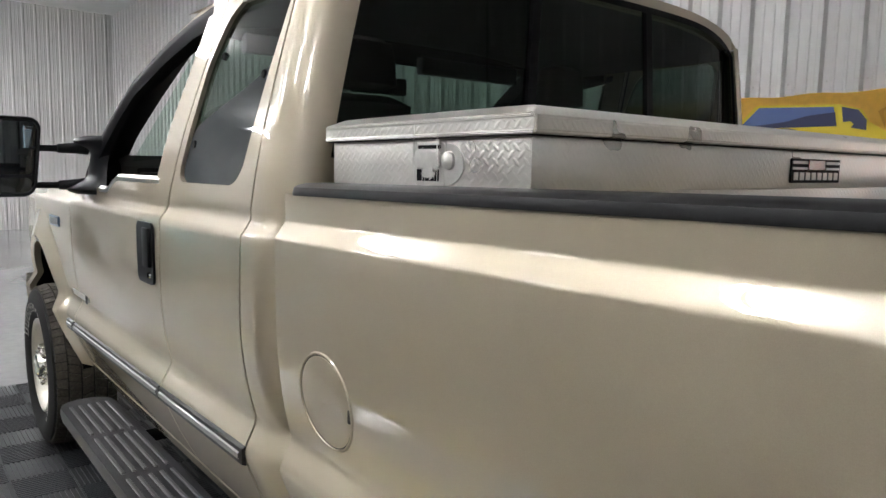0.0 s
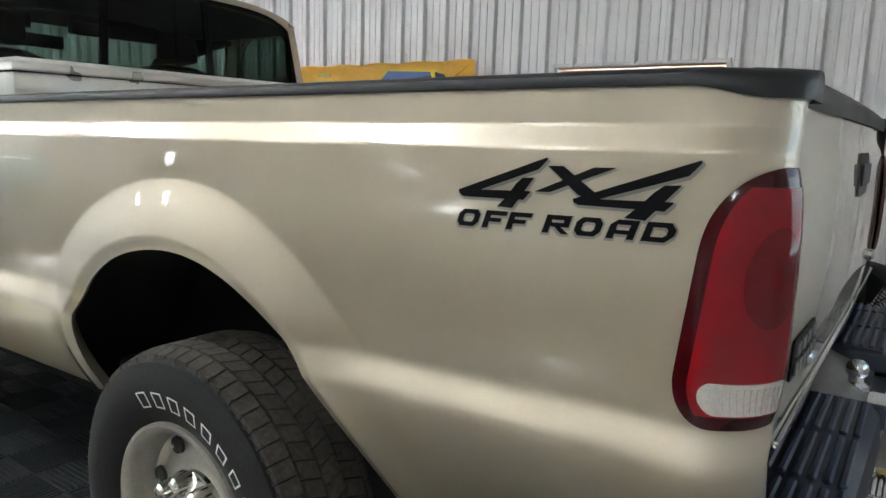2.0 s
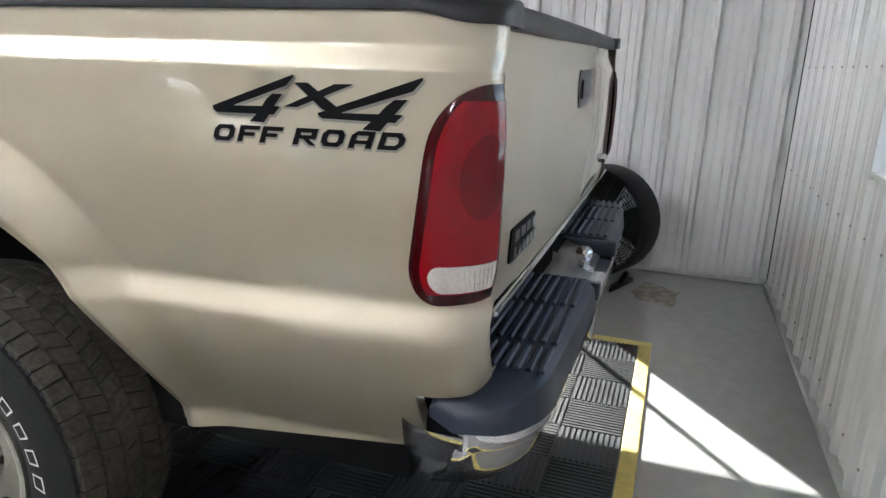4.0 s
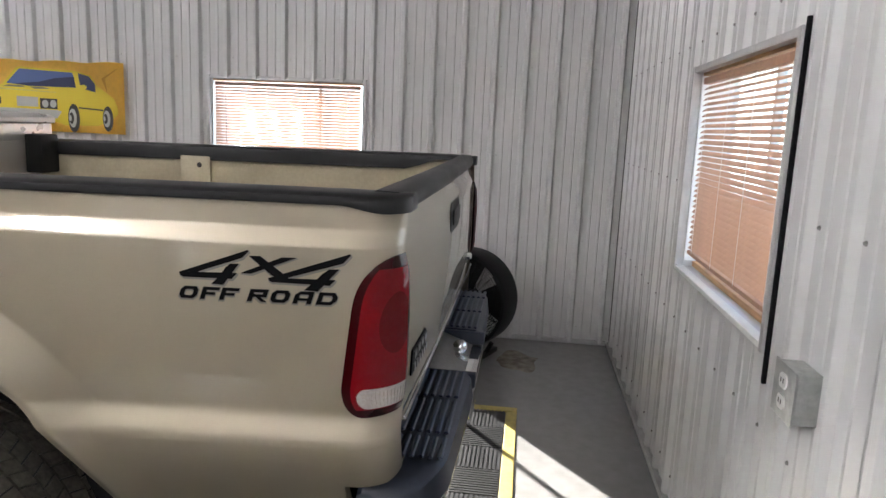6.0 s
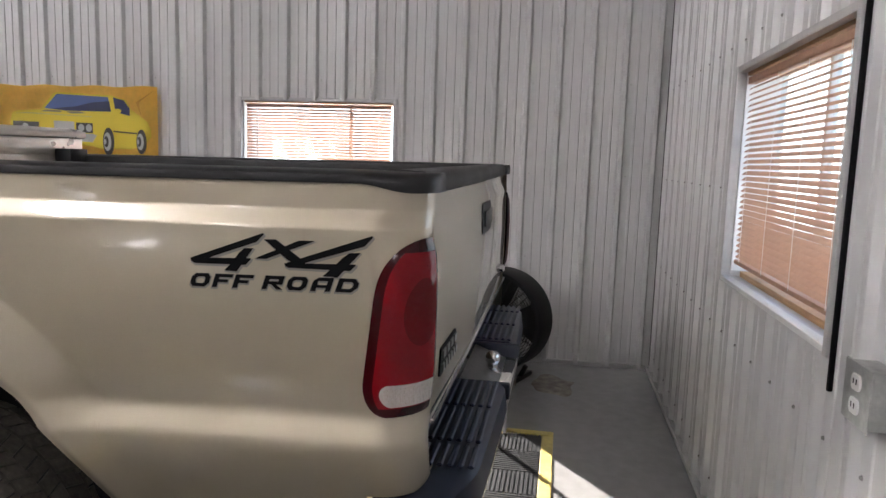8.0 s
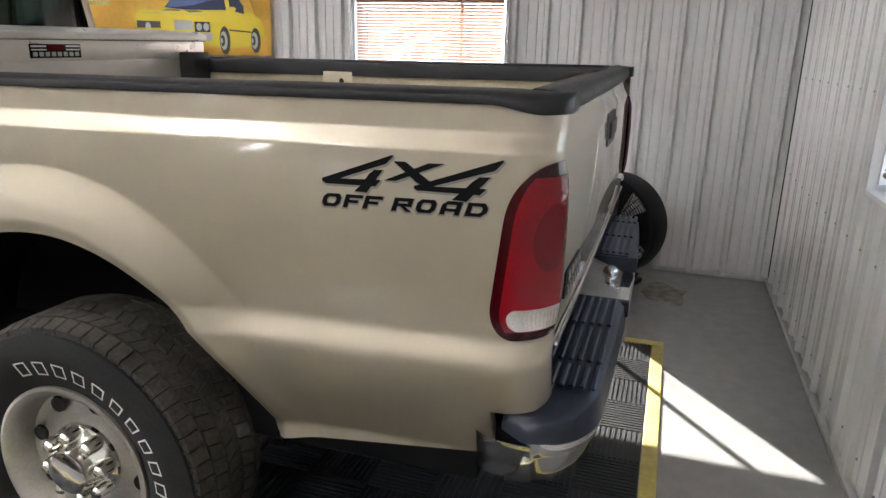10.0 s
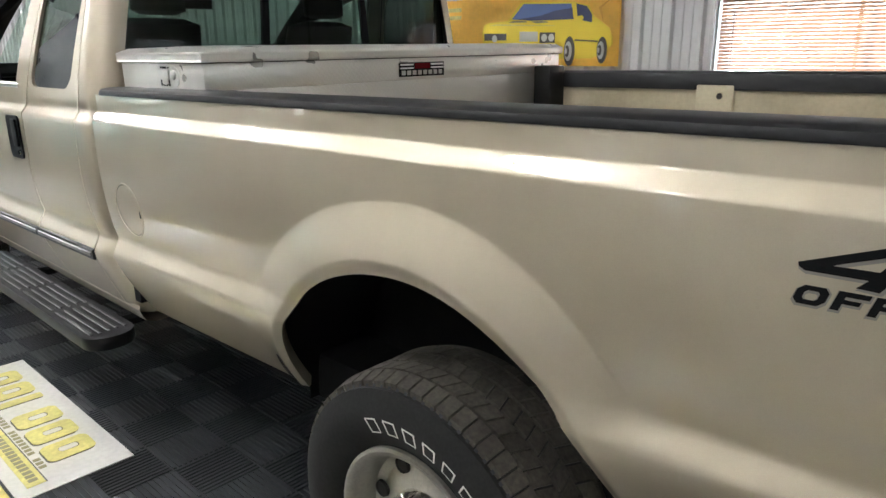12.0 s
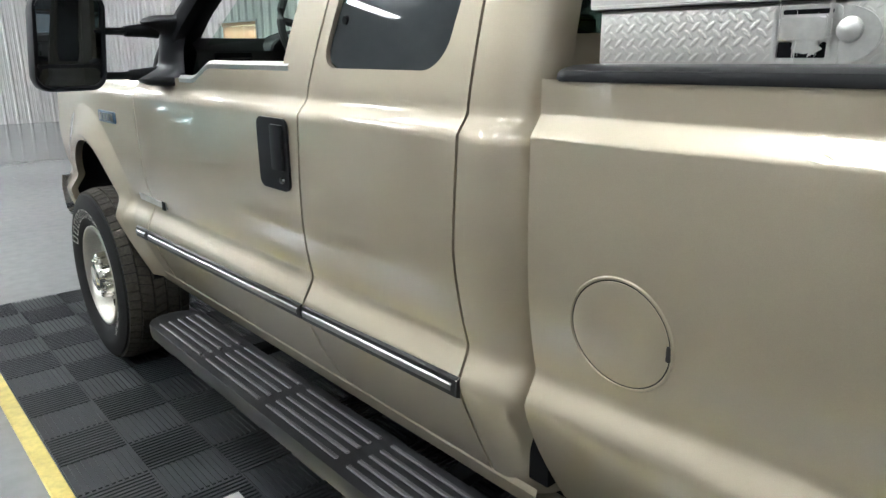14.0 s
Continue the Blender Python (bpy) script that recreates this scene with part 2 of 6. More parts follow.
# ---- building helpers ----
def thing(name, at, label, category, group="", kind=""):
    ob = new(name)
    ob.location = at
    ob.empty_display_size = 0.1
    return tagged(ob, label, category, group, kind)


def finish(bm, angle=35):
    bmesh.ops.recalc_face_normals(bm, faces=bm.faces)
    me = bpy.data.meshes.new("mesh")
    bm.to_mesh(me)
    bm.free()
    me.polygons.foreach_set("use_smooth", [True] * len(me.polygons))
    me.set_sharp_from_angle(angle=radians(angle))
    return me


def part(name, bm, material, parent=None, label="", angle=35):
    """Links a bmesh, in the parent's coordinates, as one mesh object under it."""
    me = bm if isinstance(bm, bpy.types.Mesh) else finish(bm, angle)
    if not me.materials:
        me.materials.append(material)
    ob = new(name, me)
    ob.parent = parent
    return tagged(ob, label)


def single(name, bm, material, label, category, group="", kind="", angle=35):
    return tagged(part(name, bm, material, None, label, angle), "", category, group, kind)


def add_box(bm, lo, hi, bevel=0.0, seg=2):
    v = bmesh.ops.create_cube(bm, size=1.0)["verts"]
    size = [max(h - a, 1e-5) for a, h in zip(lo, hi)]
    mid = [(h + a) / 2 for a, h in zip(lo, hi)]
    for p in v:
        p.co = Vector((p.co.x * size[0] + mid[0], p.co.y * size[1] + mid[1], p.co.z * size[2] + mid[2]))
    if bevel:
        es = list({e for p in v for e in p.link_edges})
        bmesh.ops.bevel(bm, geom=es, offset=min(bevel, min(size) * 0.45), segments=seg, profile=0.6, affect="EDGES")
    return bm


def box(lo, hi, bevel=0.0, seg=2):
    return add_box(bmesh.new(), lo, hi, bevel, seg)


def add_grid(bm, rows, closed_u=False, closed_v=False):
    """Faces over rows of points."""
    vs = [[bm.verts.new(p) for p in row] for row in rows]
    n, m = len(vs), len(vs[0])
    for i in range(n if closed_u else n - 1):
        for j in range(m if closed_v else m - 1):
            q = (vs[i][j], vs[(i + 1) % n][j], vs[(i + 1) % n][(j + 1) % m], vs[i][(j + 1) % m])
            if len(set(q)) == 4:
                bm.faces.new(q)
    return vs


def add_lathe(bm, profile, axis="x", steps=48, center=(0, 0, 0), sweep=1.0):
    """Turns (along, radius) pairs round an axis."""
    rows = []
    full = sweep >= 1.0
    for k in range(steps if full else steps + 1):
        a = 2 * math.pi * sweep * k / steps
        row = []
        for s, r in profile:
            c, d = r * math.cos(a), r * math.sin(a)
            p = {"x": (s, c, d), "y": (c, s, d), "z": (c, d, s)}[axis]
            row.append(tuple(p[i] + center[i] for i in range(3)))
        rows.append(row)
    add_grid(bm, rows, closed_u=full)
    return bm


def add_tube(bm, pts, r, sides=10, flat=1.0, cap=True):
    """A round bar along points."""
    pts = [Vector(p) for p in pts]
    rows = []
    for i, p in enumerate(pts):
        d = (pts[min(i + 1, len(pts) - 1)] - pts[max(i - 1, 0)]).normalized()
        up = Vector((0, 0, 1)) if abs(d.z) < 0.9 else Vector((1, 0, 0))
        s = d.cross(up).normalized()
        u = s.cross(d).normalized()
        rr = r[i] if isinstance(r, (list, tuple)) else r
        rows.append([p + rr * (math.cos(2 * math.pi * k / sides) * s + flat * math.sin(2 * math.pi * k / sides) * u) for k in range(sides)])
    vs = add_grid(bm, rows, closed_v=True)
    if cap:
        bm.faces.new(vs[0][::-1])
        bm.faces.new(vs[-1])
    return bm


def add_prism(bm, outline, place, depth):
    """Extrudes a flat outline of (u, v); place(u, v, d) gives the point at depth d."""
    top = [bm.verts.new(place(u, v, depth)) for u, v in outline]
    low = [bm.verts.new(place(u, v, 0.0)) for u, v in outline]
    f = bm.faces.new(top)
    bm.faces.new(low[::-1])
    n = len(outline)
    for i in range(n):
        bm.faces.new((low[i], low[(i + 1) % n], top[(i + 1) % n], top[i]))
    bmesh.ops.triangulate(bm, faces=[f for f in bm.faces if len(f.verts) > 4])
    return bm


def span(a, b, n):
    return [a + (b - a) * i / (n - 1) for i in range(n)]


def ease(x):
    x = min(max(x, 0.0), 1.0)
    return x * x * (3 - 2 * x)


def rounded(y0, z0, y1, z1, r, n=6):
    """Outline of a rectangle with round corners."""
    out = []
    for cy, cz, a0 in ((y1 - r, z1 - r, 0), (y0 + r, z1 - r, 90), (y0 + r, z0 + r, 180), (y1 - r, z0 + r, 270)):
        for k in range(n + 1):
            a = radians(a0 + 90 * k / n)
            out.append((cy + r * math.cos(a), cz + r * math.sin(a)))
    return out


# ---- floor and shell ----
single("floor", box((WEST - 0.2, SOUTH - 0.2, -0.12), (EAST + 0.2, NORTH + 0.2, 0.0)), CONCRETE, "grey sealed concrete floor with soft stains and scuffs", "floor", kind="structure")
single("ceiling", box((WEST - 0.2, SOUTH - 0.2, CEIL), (EAST + 0.2, NORTH + 0.2, CEIL + 0.1)), WHITE, "white steel liner ceiling of the shop", "ceiling", kind="structure")
single("ground", box((-40, -60, -0.3), (60, 60, -0.13)), grain(principled("pale_gravel", (0.42, 0.40, 0.36), 0.9), 30, 0.2, 0.1, 0.5, 0.15), "pale gravel yard outside the building", "ground", kind="structure")

WIN_E = (-0.171, 0.963, 0.960, 1.765)
WIN_F = (9.50, 10.62, 0.962, 1.758)
WIN_S = (-0.441, 0.666, 0.960, 1.745)


def on_east(s, d, z):
    return (EAST + d, s, z)


def on_south(s, d, z):
    return (s, SOUTH - d, z)


def wall_bm(place, s0, s1, wins, thick=0.16):
    bm = bmesh.new()
    cells, at = [], s0
    for w in wins:
        cells += [(at, w[0], 0, CEIL), (w[0], w[1], 0, w[2]), (w[0], w[1], w[3], CEIL)]
        at = w[1]
    cells.append((at, s1, 0, CEIL))
    for a, b, c, e in cells:
        p, q = place(a, 0.004, c), place(b, thick, e)
        add_box(bm, [min(i, j) for i, j in zip(p, q)], [max(i, j) for i, j in zip(p, q)])
    return bm


def rib_profile(s0, s1, phase, RIB, deep):
    """Points (along, height of the relief) of the ribbed sheet between two places."""
    pts = [(s0, None), (s1, None)]
    k0, k1 = math.floor((s0 - phase) / RIB) - 1, math.ceil((s1 - phase) / RIB) + 1
    if deep:
        shape = ((-0.026, 0.0), (-0.024, 0.001), (-0.013, 0.030), (-0.010, 0.032), (0.010, 0.032), (0.013, 0.030), (0.024, 0.001), (0.026, 0.0), (0.062, 0.0), (0.066, 0.005), (0.078, 0.005), (0.082, 0.0), (0.125, 0.0), (0.129, 0.005), (0.141, 0.005), (0.145, 0.0))
    else:
        shape = ((-0.030, 0.0), (-0.028, 0.001), (-0.013, 0.019), (-0.010, 0.0202), (0.010, 0.0202), (0.013, 0.019), (0.028, 0.001), (0.030, 0.0), (0.062, 0.0), (0.067, 0.0035), (0.079, 0.0035), (0.084, 0.0), (0.131, 0.0), (0.136, 0.0035), (0.148, 0.0035), (0.153, 0.0))
    line = [(phase + k * RIB + a, h) for k in range(k0, k1 + 1) for a, h in shape]
    xs, hs = [p[0] for p in line], [p[1] for p in line]
    inner = [(x, h) for x, h in line if s0 + 1e-4 < x < s1 - 1e-4]
    return [(s0, float(np.interp(s0, xs, hs)))] + inner + [(s1, float(np.interp(s1, xs, hs)))]


def sheet(place, s0, s1, z0, z1, phase, rib=RIB_S):
    bm = bmesh.new()
    prof = rib_profile(s0, s1, phase, rib, rib == RIB_E)
    rows = [[place(s, -h - 0.002, z) for s, h in prof] for z in (z0, z1)]
    rows = [[place(s, 0.003, z0) for s, h in prof]] + rows + [[place(s, 0.003, z1) for s, h in prof]]
    add_grid(bm, rows)
    return bm


def clad(wall, place, s0, s1, wins, phase, rib, width=1.0):
    n = math.ceil((s1 - s0) / width - 1e-6)
    for i in range(n):
        a, b = s0 + i * width, min(s0 + (i + 1) * width, s1)
        cuts = [a] + [c for w in wins for c in w[:2] if a < c < b] + [b]
        for c, e in zip(cuts, cuts[1:]):
            hole = [w for w in wins if c >= w[0] - 1e-4 and e <= w[1] + 1e-4]
            for z0, z1 in (((0.012, hole[0][2]), (hole[0][3], CEIL)) if hole else ((0.012, CEIL),)):
                part("panel", sheet(place, c, e - 0.0015, z0, z1, phase, rib), PANEL, wall, angle=20)


def screws(place, s0, s1, phase, RIB, levels, win):
    bm = bmesh.new()
    k = math.ceil((s0 - phase) / RIB)
    while phase + k * RIB < s1:
        for n, z in enumerate(levels):
            s = phase + k * RIB - 0.043
            if win and win[0] - 0.06 < s < win[1] + 0.06 and win[2] - 0.06 < z < win[3] + 0.06:
                continue
            for r, d0, d1 in ((0.0065, -0.001, -0.003), (0.0042, -0.003, -0.007)):
                ring = [[Vector(place(s + r * math.cos(q * math.pi / 3), d, z + r * math.sin(q * math.pi / 3))) for q in range(6)] for d in (d0, d1)]
                vs = add_grid(bm, ring, closed_v=True)
                bm.faces.new(vs[1])
        k += 1
    return bm


PHASE_E, PHASE_S = 0.6206, 0.041
wall_east = single("wall_east", wall_bm(on_east, SOUTH - 0.16, NORTH, (WIN_E, WIN_F)), PANEL, "ribbed pale grey steel wall with a window", "wall", kind="structure")
wall_south = single("wall_south", wall_bm(on_south, WEST, EAST, (WIN_S,)), PANEL, "ribbed off-white steel wall with a large window", "wall", kind="structure")
clad(wall_east, on_east, SOUTH + 0.002, NORTH, (WIN_E, WIN_F), PHASE_E, RIB_E)
clad(wall_south, on_south, WEST, EAST - 0.03, (WIN_S,), PHASE_S, RIB_S)
LEVELS_E = (0.12, 0.74, 1.31, 1.91, 2.48, 3.06, 3.7)
LEVELS_S = (0.12, 0.735, 1.30, 1.865, 2.46, 3.06, 3.7)
part("screws", screws(on_east, SOUTH, 6.0, PHASE_E, RIB_E, LEVELS_E, WIN_E), STEEL, wall_east, "small hex screws in rows")
part("screws", screws(on_south, -4.0, EAST, PHASE_S, RIB_S, LEVELS_S, WIN_S), SCREW, wall_south, "small hex screws in rows")


def on_north(s, d, z):
    return (s, NORTH + d, z)


def on_west(s, d, z):
    return (WEST - d, s, z)


wall_north = single("wall_north", wall_bm(on_north, WEST, EAST, ()), PANEL, "far ribbed pale steel wall", "wall", kind="structure")
wall_west = single("wall_west", wall_bm(on_west, SOUTH, NORTH, ()), PANEL, "ribbed pale steel wall behind the camera", "wall", kind="structure")
tagged(part("cladding", sheet(on_north, WEST, EAST, 0.0, CEIL, 0.0), PANEL, wall_north, angle=20), kind="stuff")
tagged(part("cladding", sheet(on_west, SOUTH, NORTH, 0.0, CEIL, 0.0), PANEL, wall_west, angle=20), kind="stuff")
# narrow angle along the foot of the walls and in the corner
single("trim_south", box((WEST, SOUTH + 0.001, 0.0), (EAST - 0.03, SOUTH + 0.03, 0.03), 0.004), GREYTRIM, "narrow metal base angle along the wall", "trim", kind="structure")
single("trim_east", box((EAST - 0.03, SOUTH + 0.035, 0.0), (EAST - 0.001, NORTH - 0.03, 0.03), 0.004), GREYTRIM, "narrow metal base angle along the ribbed wall", "trim", kind="structure")
single("trim_corner", box((EAST - 0.035, SOUTH + 0.001, 0.032), (EAST - 0.001, SOUTH + 0.012, CEIL - 0.002), 0.002), SEAM, "dark joint in the corner of two walls", "trim", kind="structure")


def slat_material():
    m = bpy.data.materials.new("translucent_wood_tone_slat")
    m.use_nodes = True
    n, l = m.node_tree.nodes, m.node_tree.links
    b = n["Principled BSDF"]
    b.inputs["Base Color"].default_value, b.inputs["Roughness"].default_value = (0.48, 0.29, 0.19, 1), 0.5
    tr, mx = n.new("ShaderNodeBsdfTranslucent"), n.new("ShaderNodeMixShader")
    tr.inputs[0].default_value = (0.72, 0.42, 0.29, 1)
    mx.inputs[0].default_value = 0.15
    l.new(b.outputs[0], mx.inputs[1])
    l.new(tr.outputs[0], mx.inputs[2])
    l.new(mx.outputs[0], n["Material Output"].inputs[0])
    grain(m, 40, 0.08, 0, 6, 0.08)
    return m


SLAT = slat_material()


def pbox(place, s0, s1, d0, d1, z0, z1, bevel=0.0):
    p, q = place(s0, d0, z0), place(s1, d1, z1)
    return box([min(i, j) for i, j in zip(p, q)], [max(i, j) for i, j in zip(p, q)], bevel)


def window(name, place, win, label, tilt, flip=1, stile=0.5):
    s0, s1, z0, z1 = win
    root = thing(name, (0, 0, 0), label, "window", kind="structure")
    for a, b, c, e in ((s0 - 0.022, s0 + 0.004, z0 - 0.022, z1 + 0.022), (s1 - 0.004, s1 + 0.022, z0 - 0.022, z1 + 0.022)):
        part("window_frame", pbox(place, a, b, -0.024, 0.01, c, e, 0.003), GREYTRIM, root)
    part("window_frame", pbox(place, s0 + 0.005, s1 - 0.005, -0.023, 0.01, z1 - 0.004, z1 + 0.02, 0.003), GREYTRIM, root)
    part("window_sill", pbox(place, s0 + 0.005, s1 - 0.005, -0.026, 0.01, z0 - 0.014, z0 + 0.004, 0.004), WHITE, root)
    part("sill_board", pbox(place, s0 + 0.006, s1 - 0.006, 0.046, 0.13, z0 - 0.002, z0 + 0.022, 0.003), WOOD, root, "raw pine board on the sill")
    part("jamb", pbox(place, s0 - 0.002, s0 + 0.012, 0.012, 0.158, z0 + 0.024, z1 - 0.002), WHITE, root)
    part("jamb", pbox(place, s1 - 0.012, s1 + 0.002, 0.012, 0.158, z0 + 0.024, z1 - 0.002), WHITE, root)
    part("head_board", pbox(place, s0 + 0.014, s1 - 0.014, 0.012, 0.158, z1 - 0.014, z1 + 0.002), WOOD, root, "raw pine board over the window")
    mid = s0 + (s1 - s0) * stile
    for a, b in ((s0 + 0.015, mid - 0.012), (mid + 0.012, s1 - 0.015)):
        g = part("pane", pbox(place, a, b, 0.135, 0.139, z0 + 0.03, z1 - 0.02), GLASS_PLAIN, root)
        g.visible_shadow = False
    part("meeting_stile", pbox(place, mid - 0.011, mid + 0.011, 0.12, 0.150, z0 + 0.024, z1 - 0.016, 0.003), WHITE, root)
    mid = (s0 + s1) / 2
    # slatted blind
    blind = thing("window_blind", place(mid, 0.027, z1 - 0.02), "wood-toned slatted blind, half closed and backlit", "blind", "blinds in the windows")
    ox, oy, oz = blind.location
    def local(s, d, z):
        p = place(s, d, z)
        return (p[0] - ox, p[1] - oy, p[2] - oz)
    part("head_rail", pbox(local, s0 + 0.028, s1 - 0.028, 0.012, 0.042, z1 - 0.048, z1 - 0.022, 0.003), SLAT, blind)
    n = int((z1 - z0 - 0.12) / 0.0212)
    bm = bmesh.new()
    w = 0.0125
    ca, sa = math.cos(radians(tilt)), math.sin(radians(tilt))
    rows = []
    for u in (-1, -0.5, 0, 0.5, 1):
        h = 0.0018 * (1 - u * u)
        rows.append([(u * w * ca - h * sa * flip, u * w * sa * flip + h * ca, s) for s in (s0 + 0.026, s1 - 0.026)])
    def put(d, z, s):
        a, b = local(s, 0.027 + d, 0.0), local(mid, 0.027, 0.0)
        return (a[0], a[1], z)
    add_grid(bm, [[put(*p) for p in r] for r in rows])
    mesh = finish(bm, 60)
    mesh.materials.append(SLAT)
    for i in range(n):
        o = part("slat", mesh, SLAT, blind)
        o.location = (0, 0, z1 - 0.062 - 0.0212 * i - oz)
        o.rotation_euler = (0, 0, 0)
    zb = z1 - 0.062 - 0.0212 * n
    part("bottom_rail", pbox(local, s0 + 0.026, s1 - 0.026, 0.015, 0.039, zb - 0.012, zb + 0.004, 0.003), SLAT, blind)
    for f in (0.10, 0.37, 0.63, 0.9):
        s = s0 + (s1 - s0) * f
        bm = bmesh.new()
        for d in (0.0125, 0.0415):
            p, q = local(s - 0.0012, d - 0.0006, zb), local(s + 0.0012, d + 0.0006, z1 - 0.05)
            add_box(bm, [min(i, j) for i, j in zip(p, q)], [max(i, j) for i, j in zip(p, q)])
        part("ladder_cord", bm, CORD, blind)
    return root


window("window_1", on_east, WIN_E, "white framed window with thin metal trim in the ribbed wall", 46, stile=0.31)
window("window_3", on_east, WIN_F, "small far window with a pale slatted blind", 58)
w2 = window("window_2", on_south, WIN_S, "wide window with a raw pine sill and metal trim", 38, 1)
part("gasket", pbox(on_south, WIN_S[0] - 0.036, WIN_S[0] - 0.0235, -0.017, 0.0, 0.86, WIN_S[3] + 0.042, 0.004), BLACK, w2, "black rubber strip along the trim")
wand = tagged(part("blind_wand", add_tube(bmesh.new(), [(EAST + 0.035, WIN_E[1] - 0.10, 1.66), (EAST + 0.033, WIN_E[1] - 0.105, 1.05)], 0.004, 8), WOOD_SLAT, None, "thin wooden tilt wand hanging from the blind"), category="blind wand")

# emissive cards stand in for the bright yard and a sunlit patch outside
single("backdrop", box((EAST + 3.4, -5, -0.12), (EAST + 3.45, 14, 2.1)), YARD_GLOW, "glowing card standing in for the bright yard outside", "backdrop", kind="structure")
single("backdrop", box((EAST + 3.25, 1.36, -0.12), (EAST + 3.30, 2.13, 1.60)), PATCH_GLOW, "glowing card standing in for a sunlit patch outside", "backdrop", kind="structure")
single("backdrop", box((-6, SOUTH - 3.45, -0.12), (6, SOUTH - 3.4, 2.3)), YARD_GLOW, "glowing card standing in for the bright yard outside", "backdrop", kind="structure")


# ---- ceiling lights ----
def ceiling_light():
    root = thing("ceiling_light", (0, 0, CEIL), "white four-tube bay light hung under the ceiling", "light", "bay lights under the ceiling")
    part("housing", box((-0.62, -0.022, -0.395), (0.62, 0.022, -0.335), 0.006), WHITE, root)
    for x in (-0.58, 0.58):
        part("end_plate", box((x - 0.012, -0.17, -0.39), (x + 0.012, 0.17, -0.34), 0.004), WHITE, root)
        part("hanger", add_tube(bmesh.new(), [(x, 0, -0.335), (x, 0, -0.001)], 0.006, 6), WHITE, root)
    for y in (-0.135, -0.045, 0.045, 0.135):
        bm = bmesh.new()
        add_tube(bm, [(-0.585, y, -0.365), (0.585, y, -0.365)], 0.019, 8)
        part("tube", bm, TUBE, root)
    return root


first_light = ceiling_light()
first_light.location = (-2.6, 2.35, CEIL)
for lx in (-6.4, -2.6):
    for ly in (-1.3, 2.35, 6.5, 10.6, 14.6):
        if (lx, ly) not in ((-2.6, 2.35), (-2.6, -1.3)):
            copy_thing(first_light, Matrix.Translation((lx, ly, CEIL)))


# ---- things along the walls ----
def banner():
    y0, y1, z0, z1 = 1.598, 3.46, 1.330, 1.840
    su, sv = 1.06, 0.99
    root = thing("wall_banner", (EAST - 0.047, (y0 + y1) / 2, z0), "orange-yellow vinyl banner with a yellow car print", "banner")
    oy, oz = (y0 + y1) / 2, z0
    bm = bmesh.new()
    rows = []
    for j in range(9):
        row = []
        for i in range(33):
            y = y0 + (y1 - y0) * i / 32
            z = z0 + (z1 - z0) * j / 8 + (0.006 * math.sin(i * 0.9) if j == 8 else 0)
            row.append((-0.004 - 0.003 * math.sin(i * 0.55) * (j / 8), y - oy, z - oz))
        rows.append(row)
    vs = add_grid(bm, rows)
    bmesh.ops.solidify(bm, geom=bm.faces[:], thickness=0.002)
    part("sheet", bm, POSTER_YELLOW, root)

    def flat(name, outline, depth, mat, label=""):
        bm = bmesh.new()
        add_prism(bm, outline, lambda u, v, d: (-0.011 - depth - d, y0 + su * u - oy, z0 + sv * v - oz), 0.0012)
        part(name, bm, mat, root, label)

    # u grows towards the front of the printed car
    flat("car_body_print", [(0.045, 0.15), (0.05, 0.20), (0.075, 0.26), (0.13, 0.30), (0.195, 0.345), (0.235, 0.415), (0.345, 0.448), (0.77, 0.468), (0.80, 0.455), (0.905, 0.335), (1.08, 0.325), (1.13, 0.31), (1.15, 0.25), (1.14, 0.13), (1.08, 0.09), (0.50, 0.07), (0.44, 0.05), (0.20, 0.055), (0.09, 0.10)], 0.0, CAR_YELLOW, "yellow car printed on the banner")
    flat("car_window_print", [(0.35, 0.328), (0.372, 0.435), (0.770, 0.453), (0.872, 0.345), (0.70, 0.328)], 0.0015, CAR_BLUE)
    flat("car_window_print", [(0.35, 0.328), (0.362, 0.405), (0.50, 0.392), (0.62, 0.362), (0.82, 0.342), (0.70, 0.328)], 0.0030, CAR_NAVY)
    flat("car_window_print", [(0.207, 0.300), (0.208, 0.355), (0.250, 0.412), (0.333, 0.434), (0.316, 0.325)], 0.0015, CAR_NAVY)
    flat("mirror_print", [(0.318, 0.318), (0.318, 0.348), (0.285, 0.352), (0.268, 0.335), (0.282, 0.315)], 0.0030, CAR_YELLOW)
    flat("hood_shade_print", [(0.905, 0.320), (0.86, 0.333), (0.75, 0.330), (0.735, 0.318)], 0.0015, PRINT)
    flat("hood_shade_print", [(0.70, 0.323), (0.60, 0.326), (0.545, 0.312), (0.66, 0.308)], 0.0015, PRINT)
    flat("hood_shade_print", [(1.10, 0.302), (1.02, 0.312), (0.50, 0.290), (0.50, 0.286), (1.02, 0.304)], 0.0015, GOLD)
    flat("grille_print", [(1.13, 0.245), (1.13, 0.190), (0.92, 0.190), (0.92, 0.240)], 0.0015, CAR_DARK)
    flat("plate_print", [(0.80, 0.252), (0.80, 0.178), (0.64, 0.178), (0.64, 0.248)], 0.0015, CAR_GREY)
    flat("grille_print", [(0.625, 0.242), (0.625, 0.165), (0.495, 0.165), (0.495, 0.240)], 0.0015, CAR_DARK)
    for a in (0.525, 0.585, 1.03):
        flat("lamp_print", [(a + 0.024 * math.cos(k * math.pi / 8), 0.203 + 0.028 * math.sin(k * math.pi / 8)) for k in range(16)], 0.0030, CAR_GREY)
    flat("bumper_print", [(1.14, 0.165), (1.14, 0.125), (0.50, 0.098), (0.465, 0.150), (0.50, 0.160)], 0.0015, CAR_GREY)
